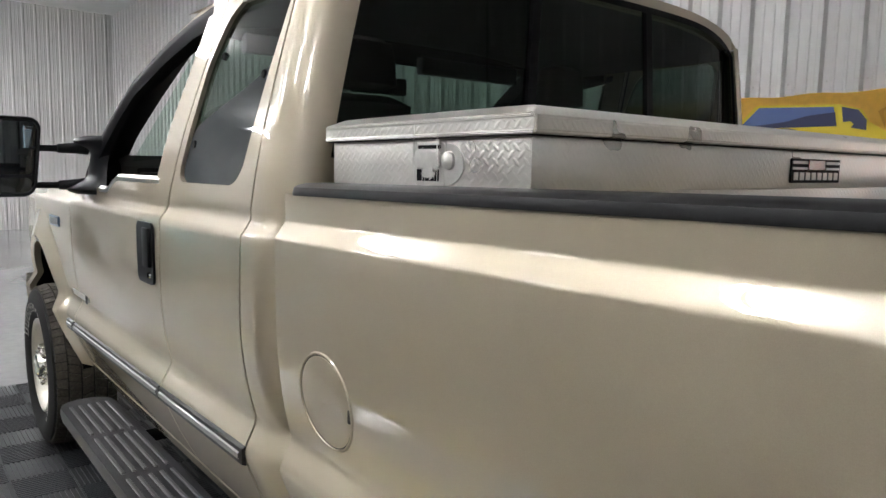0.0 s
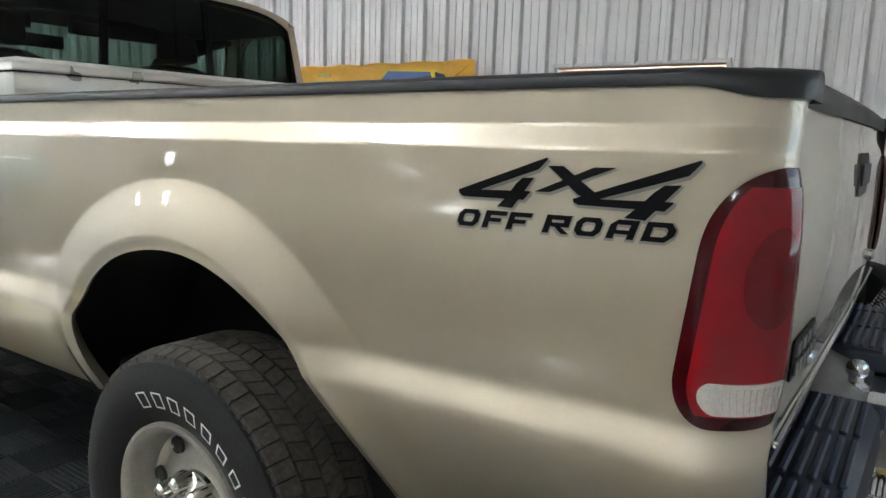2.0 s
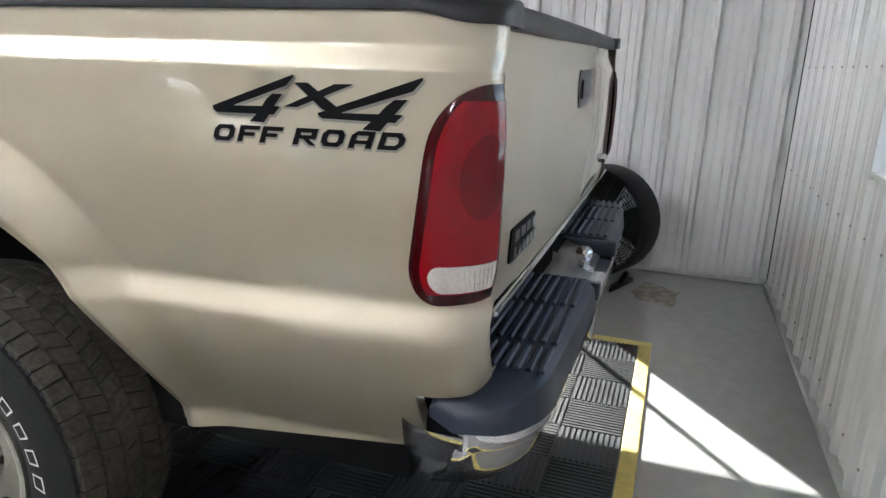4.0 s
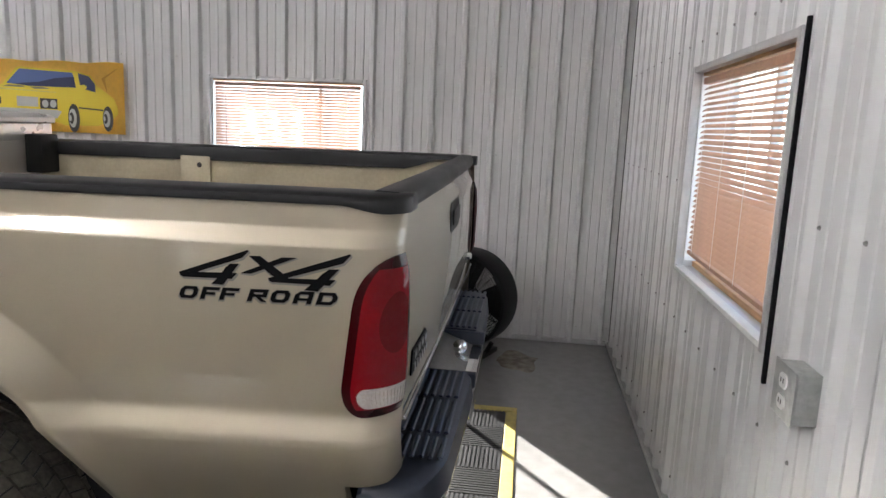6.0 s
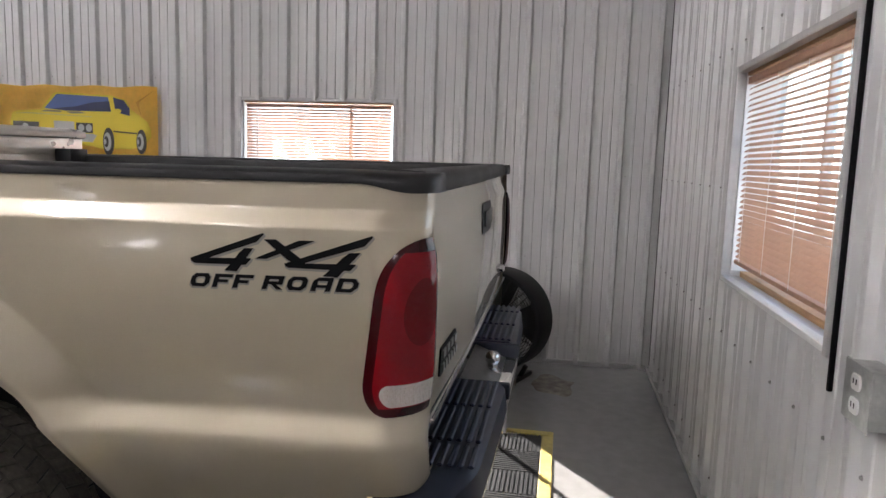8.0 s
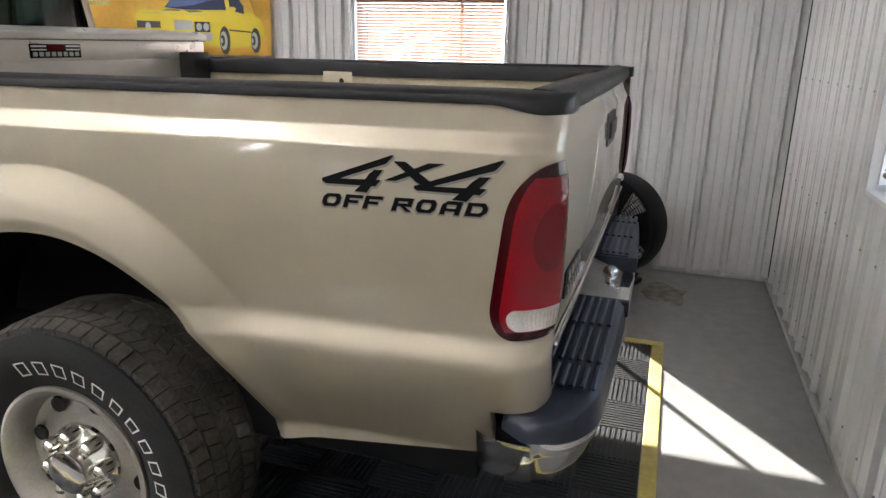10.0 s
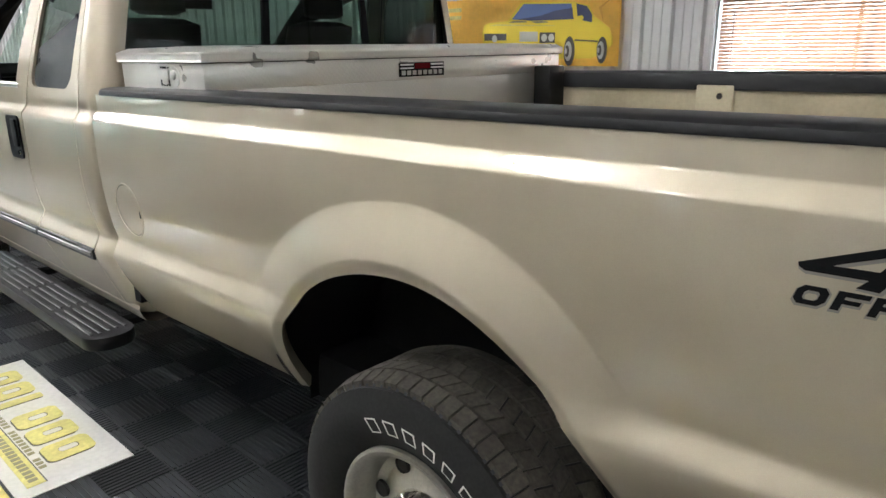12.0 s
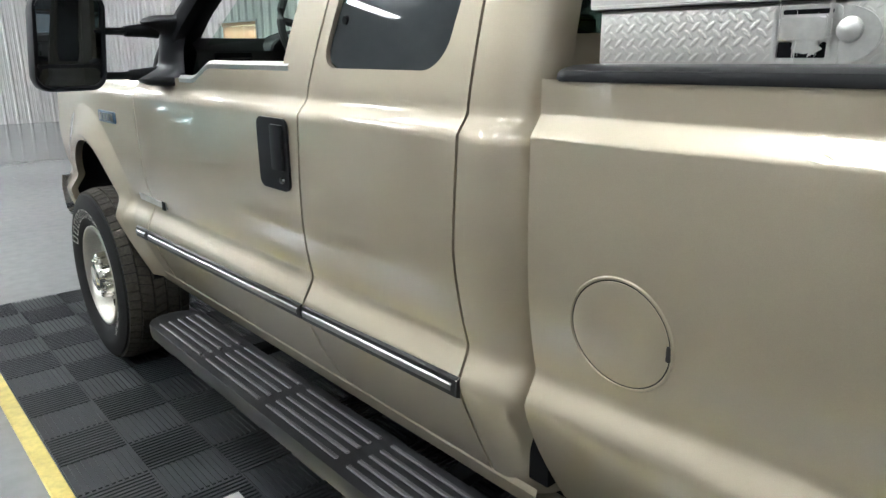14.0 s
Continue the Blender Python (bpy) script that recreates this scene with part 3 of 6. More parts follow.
    for u, v, r in ((0.375, 0.105, 0.105), (0.122, 0.110, 0.092)):
        for k, (rr, mt) in enumerate(((r, CAR_DARK), (r * 0.66, CAR_GREY), (r * 0.40, CAR_DARK), (r * 0.2, CAR_GREY))):
            flat("wheel_print", [(u + 0.008 * k + rr * 0.42 * math.cos(a * math.pi / 10), v + rr * math.sin(a * math.pi / 10)) for a in range(20)], 0.0015 + 0.0014 * k, mt)
    flat("stripe_print", [(0.335, 0.188), (0.335, 0.178), (0.155, 0.166), (0.155, 0.176)], 0.0015, CAR_DARK)
    # Deeper yellow wedge paints the shade of a fold into the sheet.
    flat("painted_fold_shade", [(0.02, 0.49), (0.16, 0.40), (0.12, 0.30), (0.135, 0.40)], 0.0015, POSTER_FOLD)
    for k in range(2):
        flat("text_bar", [(1.36, 0.36 + 0.06 * k), (1.36, 0.39 + 0.06 * k), (1.58 - 0.07 * k, 0.39 + 0.06 * k), (1.58 - 0.07 * k, 0.36 + 0.06 * k)], 0.0015, GOLD)
    return root


banner()


def drum_fan(x, y, r):
    root = thing("drum_fan", (x, y, 0.0), "black round shop fan with a wire guard on the floor", "fan")
    cz = r + 0.055
    bm = bmesh.new()
    add_lathe(bm, [(0.10, r - 0.03), (0.11, r - 0.005), (0.09, r), (-0.09, r), (-0.11, r - 0.005), (-0.10, r - 0.03), (0.0, r - 0.02), (0.10, r - 0.03)], "x", 48, (0, 0, cz))
    part("housing", bm, FAN_BLACK, root)
    for side in (-1, 1):
        bm = bmesh.new()
        for k in range(1, 19):
            rr = r * k / 19
            pts = [(side * (0.10 + 0.02 * (1 - k / 19)), rr * math.cos(a * math.pi / 16), cz + rr * math.sin(a * math.pi / 16)) for a in range(33)]
            add_tube(bm, pts, 0.0022, 5, cap=False)
        for k in range(16):
            a = k * math.pi / 8
            add_tube(bm, [(side * 0.12, 0.03 * math.cos(a), cz + 0.03 * math.sin(a)), (side * 0.10, (r - 0.02) * math.cos(a), cz + (r - 0.02) * math.sin(a))], 0.003, 5)
        part("wire_guard", bm, FAN_BLACK, root)
    for k in range(4):
        bm = bmesh.new()
        rows = []
        for i in range(7):
            rad = 0.05 + (r - 0.09) * i / 6
            row = []
            for j in range(5):
                th = k * math.pi / 2 + (j / 4 - 0.5) * 1.0
                row.append((0.05 * (j / 4 - 0.5) * (1.2 - i / 8), rad * math.cos(th), cz + rad * math.sin(th)))
            rows.append(row)
        add_grid(bm, rows)
        bmesh.ops.solidify(bm, geom=bm.faces[:], thickness=0.003)
        part("blade", bm, FAN_BLACK, root)
    bm = bmesh.new()
    add_lathe(bm, [(-0.07, 0.0), (-0.07, 0.05), (-0.05, 0.06), (0.06, 0.06), (0.08, 0.04), (0.08, 0.0)], "x", 24, (0, 0, cz))
    part("motor", bm, FAN_BLACK, root)
    for side in (-1, 1):
        bm = bmesh.new()
        add_box(bm, (-0.15, side * 0.16 - 0.02, 0.0), (0.15, side * 0.16 + 0.02, 0.03), 0.006)
        add_tube(bm, [(0, side * 0.16, 0.02), (0, side * 0.20, 0.10)], 0.016, 8)
        part("foot", bm, FAN_BLACK, root)
    root.rotation_euler = (0, 0, radians(-22))
    return root


drum_fan(2.20, -1.0, 0.325)


def outlet_box(x, z):
    root = thing("outlet_box", (x, SOUTH + 0.004, z), "galvanised metal outlet box screwed to the wall", "outlet")
    part("body", box((-0.058, 0.0, -0.058), (0.058, 0.055, 0.058), 0.006), BOX_GREY, root)
    part("cover", box((-0.062, 0.056, -0.062), (0.062, 0.060, 0.062), 0.003), BOX_GREY, root)
    for dz in (-0.024, 0.024):
        bm = bmesh.new()
        add_prism(bm, [(0.021 * math.cos(a * math.pi / 10), max(-0.016, min(0.016, 0.021 * math.sin(a * math.pi / 10)))) for a in range(20)], lambda u, v, d: (u, 0.060 + d, dz + v), 0.004)
        s = part("socket", bm, WHITE, root)
        for dx in (-0.007, 0.007):
            part("slot", box((dx - 0.0015, 0.0645, dz - 0.004), (dx + 0.0015, 0.0652, dz + 0.007)), BLACK, s)
    return root


outlet_box(-0.745, 0.94)

# dark stain by the corner
bm = bmesh.new()
ring = [(2.09 + (0.19 + 0.05 * math.sin(2 * a) + 0.02 * math.sin(5 * a + 1)) * math.cos(a), -1.36 + (0.15 + 0.03 * math.sin(2 * a + 2) + 0.012 * math.sin(5 * a)) * math.sin(a), 0.001) for a in [k * math.pi / 24 for k in range(48)]]
bm.faces.new([bm.verts.new(p) for p in ring])
single("floor_stain", bm, STAIN, "dark damp stain on the concrete floor", "stain")


# ---- mat under the truck ----
def floor_mat():
    root = thing("floor_mat", ((MAT_X0 + MAT_X1) / 2, (MAT_Y0 + MAT_Y1) / 2, 0.0), "dark ribbed interlocking tile mat with a yellow border", "mat")
    ox, oy = root.location.x, root.location.y
    nx, ny = 6, 15
    tx, ty = (MAT_X1 - MAT_X0) / nx, (MAT_Y1 - MAT_Y0) / ny
    bm = bmesh.new()
    add_box(bm, (0.001, 0.001, 0.001), (tx - 0.001, ty - 0.001, 0.008))
    for a in range(2):
        for b in range(2):
            x0, y0, w, h = a * tx / 2, b * ty / 2, tx / 2, ty / 2
            m = 11
            for k in range(m):
                if (a + b) % 2:
                    add_box(bm, (x0 + 0.004, y0 + h * (k + 0.2) / m, 0.008), (x0 + w - 0.004, y0 + h * (k + 0.75) / m, 0.0145))
                else:
                    add_box(bm, (x0 + w * (k + 0.2) / m, y0 + 0.004, 0.008), (x0 + w * (k + 0.75) / m, y0 + h - 0.004, 0.0145))
    mesh = finish(bm)
    mesh.materials.append(TILE)
    for i in range(nx):
        for j in range(ny):
            o = part("tile", mesh, TILE, root)
            o.location = (MAT_X0 + i * tx - ox, MAT_Y0 + j * ty - oy, 0)
    e = 0.06
    for lo, hi in (((MAT_X0 - e, MAT_Y0 - e), (MAT_X0 - 0.002, MAT_Y1)), ((MAT_X1 + 0.002, MAT_Y0 - e), (MAT_X1 + e, MAT_Y1)), ((MAT_X0, MAT_Y0 - e), (MAT_X1, MAT_Y0 - 0.002))):
        bm = box((lo[0] - ox, lo[1] - oy, 0.001), (hi[0] - ox, hi[1] - oy, 0.013), 0.004, 1)
        part("edge_strip", bm, TAPE, root, "yellow ramp edge")
    return root


first_mat = floor_mat()
# the mat of the next display car
copy_thing(first_mat, Matrix.Translation((-3.38, (MAT_Y0 + MAT_Y1) / 2 + 0.6, 0.0)))


def floor_sign():
    x0, x1, y0, y1 = -1.435, -1.052, 1.46, 2.685
    root = thing("floor_sign", (x0, y0, 0.0145), "white printed sign lying on the dark mat, gold lettering", "sign")
    part("board", box((0, 0, 0.0), (x1 - x0, y1 - y0, 0.004), 0.001, 1), BANNER_WHITE, root)
    L, W = y1 - y0, x1 - x0
    # six bold blocks, each over its dark edge, then smaller lines along the long edge
    for k in range(6):
        a = L - 0.10 - k * 0.165
        w = 0.052 if k == 2 else 0.135
        for d0, shift, mat, nm in ((0.004, 0.005, PRINT_DARK, "letter_edge"), (0.0052, 0.0, GOLD, "letter_block")):
            bm = bmesh.new()
            add_prism(bm, rounded(a - w - shift, W - 0.230 - shift, a - shift, W - 0.062 - shift, 0.030 if k != 2 else 0.008, 4), lambda u, v, d: (v, u, d0 + d), 0.001)
            block = part(nm, bm, mat, root)
        if k != 2:
            for d0, shift, mat in ((0.0063, 0.0, PRINT_DARK), (0.0068, 0.004, BANNER_WHITE)):
                bm = bmesh.new()
                add_prism(bm, rounded(a - w + 0.050, W - 0.178, a - 0.046 - shift, W - 0.108 - shift, 0.014, 3), lambda u, v, d: (v, u, d0 + d), 0.0004)
                part("letter_inner", bm, mat, root)
    for k in range(30):
        if k % 9 == 8:
            continue
        a = L - 0.15 - k * 0.031
        part("text_bar", box((W - 0.268, a - 0.020, 0.004), (W - 0.244, a, 0.005)), PRINT, root)
    part("band", box((0.045, 0.06, 0.004), (0.105, L - 0.06, 0.0048)), GOLD, root, "gold band")
    part("band_edge", box((0.106, 0.06, 0.004), (0.110, L - 0.06, 0.0046)), PRINT_DARK, root)
    for k in range(34):
        a = L - 0.09 - k * 0.031
        part("text_bar", box((0.060, a - 0.022, 0.005), (0.090, a, 0.0056)), PRINT, root)


floor_sign()


# ---- pickup truck ----
truck = thing("pickup_truck", (0, 0, 0), "champagne beige extended cab pickup truck with black bed rails", "truck")
truck.rotation_euler = (0, -LEAN, 0)
LEFT, RIGHT = -1, 1
ARCH_R = (0.05, 0.43, 0.585, 0.50, 0.575)
ARCH_F = (4.09, 0.43, 0.45, 0.43, 0.57)


def arch_ring(y, z, arch):
    """1 on the edge of the wheel opening, growing outwards."""
    cy, cz, a_front, a_back, b = arch
    return math.hypot((y - cy) / (a_front if y > cy else a_back), max(z - cz, 0.0) / b)


def arch_z(y, arch):
    cy, cz, a_front, a_back, b = arch
    u = abs(y - cy) / (a_front if y > cy else a_back)
    return cz + b * math.sqrt(1 - u * u) if u < 1 else 0.0


def ramp(x):
    """A straight slope with slightly rounded ends."""
    return 0.8 * min(max(x, 0.0), 1.0) + 0.2 * ease(x)


def flare(y, z, arch, out=0.040):
    r = arch_ring(y, z, arch)
    return out * ramp((1.265 - r) / 0.21) - 0.008 * ease((1.05 - r) / 0.05)


def joined(a, b):
    """Two raised shapes that run into one another."""
    return (max(a, 0.0) ** 3 + b ** 3) ** (1 / 3) + min(a, 0.0)


def belt_ridge(y):
    return 0.832 - 0.030 * y


def rise(y):
    """The rail and the shoulder line climb a little towards the rear."""
    return 0.007 + 0.0087 * min(max(1.55 - y, 0.0), 2.7)


def bed_x(y, z):
    x = 0.960 + 0.023 * ramp((1.2520 + 1.15 * rise(y) - z) / 0.0335)
    zr = belt_ridge(y)
    x -= 0.032 * min(max((1.17 - z) / (1.14 - zr), 0), 1) ** 3
    ridge = (0.024 + 0.004 * min(max(y, 0), 1)) * ramp((zr + 0.028 - z) / 0.056)
    x -= 0.150 * min(max((zr - 0.030 - z) / 0.28, 0), 1) ** 1.3
    return x + joined(flare(y, z, ARCH_R, 0.040), ridge)


def cab_x(y, z):
    x = 0.957 + 0.023 * ramp((1.2490 - z) / 0.0335)
    x -= 0.030 * min(max((1.14 - z) / 0.33, 0), 1) ** 3
    x += 0.034 * ramp((0.80 - z) / 0.065)
    x -= 0.12 * min(max((0.735 - z) / 0.30, 0), 1) ** 1.2
    if z > 1.27:
        x -= 0.245 * (z - 1.27) ** 1.25
    x -= 0.03 * ease((y - 3.9) / 1.0)
    x -= 0.092 * (1 - math.sqrt(max(1 - (max(1.693 - y, 0) / 0.0955) ** 2, 0)))
    return x + flare(y, z, ARCH_F, 0.034)


def panel_patch(curve, n, m, sg, shape, depth=0.018, plan=None):
    """A pressed panel: curve(u, v) gives (y, z) on the side; its edges turn in by depth."""
    bm = bmesh.new()
    rows = []
    for i in range(n):
        row = []
        for j in range(m):
            y, z = curve(i / (n - 1), j / (m - 1))
            inset = 0.0
            if plan:
                y, inset = plan(y)
            row.append((sg * (shape(y, z) - inset), y, z))
        rows.append(row)
    vs = add_grid(bm, rows)
    rim = [v for v in vs[0]] + [r[-1] for r in vs[1:]] + vs[-1][-2::-1] + [r[0] for r in vs[-2:0:-1]]
    low = [bm.verts.new((v.co.x - sg * depth, v.co.y, v.co.z)) for v in rim]
    k = len(rim)
    for i in range(k):
        if (rim[i].co - rim[(i + 1) % k].co).length > 1e-6:
            bm.faces.new((rim[i], rim[(i + 1) % k], low[(i + 1) % k], low[i]))
    return bm


# bed: the outer sides with their wheel openings
CORNER = 0.10


def bed_plan(s):
    """Runs along the side and, past the lamp, round the rear corner."""
    y_turn = BED_Y0 + CORNER
    if s >= y_turn:
        return s, 0.0
    a = min((y_turn - s) / CORNER, math.pi / 2)
    return y_turn - CORNER * math.sin(a), CORNER * (1 - math.cos(a))


def bed_bottom(y):
    z = 0.507 if y > -0.45 else 0.490 + 0.12 * (-0.45 - y)
    return max(z, arch_z(y, ARCH_R))


BED_TOP = 1.320
s_end = BED_Y0 + CORNER - CORNER * math.pi / 2
cols = sorted(set([round(v, 4) for v in span(BED_Y1, 0.66, 50) + span(0.66, 0.45, 60) + span(0.45, -0.30, 70) + span(-0.30, -0.47, 60) + span(-0.47, -1.0, 40) + span(-1.0012, s_end, 26)]), reverse=True)


TOP_ROWS = span(BED_TOP, 1.285, 5) + span(1.281, 1.225, 18)


def bed_side(sg):
    n, m = len(cols), 92
    def curve(u, v):
        s = cols[round(u * (n - 1))]
        y = bed_plan(s)[0]
        b = bed_bottom(max(y, -1.0))
        k = round(v * (m - 1))
        up = rise(y) - 0.012
        z = TOP_ROWS[k] + up if k < len(TOP_ROWS) else TOP_ROWS[-1] + up + (b - TOP_ROWS[-1] - up) * (k - len(TOP_ROWS) + 1) / (m - len(TOP_ROWS))
        return s, (max(z, 0.715) if s <= -1.001 else z)
    bm = bmesh.new()
    rows = []
    for i in range(n):
        row = []
        for j in range(m):
            s, z = curve(i / (n - 1), j / (m - 1))
            y, inset = bed_plan(s)
            row.append((sg * (bed_x(y, z) - inset), y, z))
        rows.append(row)
    vs = add_grid(bm, rows)
    lower = [r[-1] for r in vs]
    lip = [bm.verts.new((v.co.x - sg * 0.008, v.co.y, v.co.z + 0.002)) for v in lower]
    lip2 = [bm.verts.new((v.co.x - sg * 0.012, v.co.y, v.co.z + 0.03)) for v in lower]
    for a, b in ((lower, lip), (lip, lip2)):
        for i in range(n - 1):
            bm.faces.new((a[i], a[i + 1], b[i + 1], b[i]))
    front = vs[0]
    back = [bm.verts.new((sg * 0.80, v.co.y, v.co.z)) for v in front]
    for i in range(m - 1):
        bm.faces.new((front[i], front[i + 1], back[i + 1], back[i]))
    return bm


def wheel_house(sg, arch, x_in, shape):
    """Dark liner inside a wheel opening."""
    cy, cz, af, ab, b = arch
    bm = bmesh.new()
    rows = []
    for x in (None, x_in):
        rows.append([(sg * (x or shape(cy + (af if math.cos(t) > 0 else ab) * 1.02 * math.cos(t), max(0.50, cz + b * 1.02 * max(math.sin(t), 0.0))) - 0.010), cy + (af if math.cos(t) > 0 else ab) * 1.01 * math.cos(t), 0.46 + (b - 0.020) * max(math.sin(t), 0.0) ** 0.94) for t in [math.pi * k / 28 for k in range(29)]])
    vs = add_grid(bm, rows)
    bm.faces.new(vs[1])
    return bm


for sg in (LEFT, RIGHT):
    part("bed_side", bed_side(sg), PAINT, truck, "beige bed side with a flared wheel arch", 50)
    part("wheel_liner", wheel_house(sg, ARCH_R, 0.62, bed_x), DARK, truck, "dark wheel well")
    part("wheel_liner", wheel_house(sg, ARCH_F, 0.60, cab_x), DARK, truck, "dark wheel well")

# bed: floor, inner walls and front
BED_FLOOR = 0.86
part("bed_floor", box((-0.60, BED_Y0 + 0.02, BED_FLOOR - 0.03), (0.60, BED_Y1 - 0.01, BED_FLOOR)), PAINT_IN, truck)
for k in range(8):
    part("floor_rib", box((-0.525 + 0.15 * k - 0.03, BED_Y0 + 0.06, BED_FLOOR), (-0.525 + 0.15 * k + 0.03, BED_Y1 - 0.06, BED_FLOOR + 0.012), 0.005, 1), PAINT_IN, truck)
for sg in (LEFT, RIGHT):
    a, b = sorted((sg * 0.845, sg * 0.875))
    part("inner_wall", box((a, BED_Y0 + 0.03, 1.062), (b, BED_Y1 - 0.005, 1.322)), PAINT_IN, truck, "inner wall of the bed")
    for ya, yb in ((BED_Y0 + 0.03, -0.56), (0.68, BED_Y1 - 0.005)):
        part("lower_wall", box((a, ya, BED_FLOOR - 0.02), (b, yb, 1.058)), PAINT_IN, truck, "inner wall of the bed")
        c, e = sorted((sg * 0.602, sg * 0.84))
        part("bed_floor", box((c, ya, BED_FLOOR - 0.03), (e, yb, BED_FLOOR)), PAINT_IN, truck)
    for y in (-0.98, 0.20, 1.36):
        c, e = sorted((sg * 0.830, sg * 0.844))
        post = part("stake_pocket", box((c, y - 0.075, 1.14 if y == 0.20 else BED_FLOOR + 0.002), (e, y + 0.075, 1.298), 0.006), PAINT_IN, truck)
        bm = bmesh.new()
        add_lathe(bm, [(sg * 0.8293, 0.0), (sg * 0.8293, 0.012), (sg * 0.8303, 0.0125)], "x", 16, (0, y - 0.02, 1.255))
        part("hole", bm, SEAM, post)
    h = bmesh.new()
    c, e = sorted((sg * 0.602, sg * 0.843))
    add_box(h, (c, -0.55, 1.022), (e, 0.67, 1.13), 0.04, 3)
    p, q = sorted((sg * 0.600, sg * 0.610))
    add_box(h, (p, -0.53, BED_FLOOR + 0.001), (q, 0.65, 1.10), 0.004, 1)
    part("wheel_hump", h, PAINT_IN, truck)
part("bed_front", box((-0.84, BED_Y1 - 0.04, BED_FLOOR), (0.84, BED_Y1 - 0.012, 1.30), 0.006), PAINT_IN, truck)


def rail_profile(x_out, x_in, z0, z1, foot):
    """Rounded cross section of a rail cap, from its outer foot over the top to its inner foot."""
    pts = []
    mid, w = (x_out + x_in) / 2, (x_out - x_in) / 2
    pts.append((x_out + 0.002, z0 - 0.004))
    for k in range(9):
        a = math.pi * k / 8
        pts.append((mid + (w + 0.003) * (abs(math.cos(a)) ** 0.55) * (1 if math.cos(a) > 0 else -1), z0 + (z1 - z0) * (math.sin(a) ** 0.6)))
    pts.append((x_in - 0.004, z0 - 0.05 * foot))
    return pts


def bed_rail(sg):
    bm = bmesh.new()
    rows = []
    ys = span(BED_Y1 - 0.018, BED_Y1 - 0.05, 6) + span(BED_Y1 - 0.07, -0.93, 38) + span(-0.94, BED_Y0 - 0.01, 16)
    for y in ys:
        t = ease((-0.985 - y) / 0.10)
        q = min(max((BED_Y0 + CORNER - y) / (CORNER + 0.012), 0), 1)
        out = 0.962 - 0.085 * (1 - math.sqrt(1 - q * q))
        lift = rise(y)
        nose = math.sqrt(max(1 - (max(y - BED_Y1 + 0.05, 0) / 0.034) ** 2, 0.0))
        prof = rail_profile(out - 0.03 * (1 - nose), 0.835 - 0.02 * t, 1.309 + lift - 0.016 * t, 1.312 + lift + 0.018 * nose - 0.003 * t, 1 - 0.9 * ease((-0.80 - y) / 0.15))
        rows.append([(sg * x, y, z) for x, z in prof])
    vs = add_grid(bm, rows)
    bm.faces.new(vs[0])
    bm.faces.new(vs[-1][::-1])
    return bm


for sg in (LEFT, RIGHT):
    part("bed_rail_cap", bed_rail(sg), PLASTIC, truck, "black plastic rail cap", 45)


# tailgate
def tailgate_y(x, z):
    return BED_Y0 + 0.006 - 0.010 * math.cos(x / 0.87 * math.pi / 2) - 0.006 * math.sin(math.pi * (z - 0.865) / 0.43) + 0.008 * ease((z - 1.24) / 0.05)


bm = bmesh.new()
rows = [[(x, tailgate_y(x, z), z) for x in span(-0.858, 0.858, 40)] for z in span(1.316, 0.868, 26)]
vs = add_grid(bm, rows)
rim = vs[0] + [r[-1] for r in vs[1:]] + vs[-1][-2::-1] + [r[0] for r in vs[-2:0:-1]]
low = [bm.verts.new((v.co.x, v.co.y + 0.05, v.co.z)) for v in rim]
for i in range(len(rim)):
    j = (i + 1) % len(rim)
    bm.faces.new((rim[i], rim[j], low[j], low[i]))
bm.faces.new(low)
tailgate = part("tailgate", bm, PAINT, truck, "beige tailgate under a black cap", 45)
bm = bmesh.new()
rows = []
for x in span(-0.885, 0.885, 31):
    yy = tailgate_y(min(max(x, -0.858), 0.858), 1.30)
    rows.append([(x, yy + a, b) for a, b in ((-0.004, 1.314), (-0.011, 1.326), (-0.008, 1.346), (0.004, 1.358), (0.05, 1.361), (0.066, 1.351), (0.068, 1.30))])
vs = add_grid(bm, rows)
bm.faces.new(vs[0])
bm.faces.new(vs[-1][::-1])
part("tailgate_cap", bm, PLASTIC, tailgate, "black plastic cap", 45)
# handle in its recess
bm = bmesh.new()
add_prism(bm, rounded(-0.125, 1.155, 0.125, 1.250, 0.03), lambda u, v, d: (u, tailgate_y(u, v) - d, v), 0.003)
handle = part("tailgate_handle", bm, PLASTIC, tailgate, "black tailgate handle")
part("paddle", box((-0.095, BED_Y0 - 0.0175, 1.178), (0.095, BED_Y0 - 0.0125, 1.226), 0.002), PLASTIC, handle)
GREY_BAR = principled("dull_grey_bar", (0.12, 0.12, 0.115), 0.4, 0.5)
# dark badge with two rows of raised bars
bm = bmesh.new()
add_prism(bm, rounded(-0.770, 0.918, -0.580, 0.982, 0.008, 3), lambda u, v, d: (u, tailgate_y(u, v) - d, v), 0.004)
badge = part("badge", bm, DECAL, tailgate, "small black badge with grey bars")
for r in range(2):
    for k in range(4 if r else 6):
        w = 0.036 if r else 0.022
        a = -0.755 + k * (w + 0.010)
        part("bar", box((a, tailgate_y(a, 0.95) - 0.008, 0.926 + 0.029 * r), (a + w, tailgate_y(a, 0.95) - 0.0042, 0.944 + 0.030 * r), 0.001, 1), GREY_BAR, badge)
part("lower_lip", box((-0.865, BED_Y0 - 0.010, 0.852), (0.865, BED_Y0 + 0.004, 0.864), 0.005), CHROME, tailgate, "bright strip under the tailgate")
bm = bmesh.new()
add_lathe(bm, [(-0.020, 0.0), (-0.020, 0.010), (-0.013, 0.017), (0.0, 0.019)], "y", 20, (0.72, BED_Y0 + 0.002, 0.925))
part("lock", bm, CHROME, tailgate)


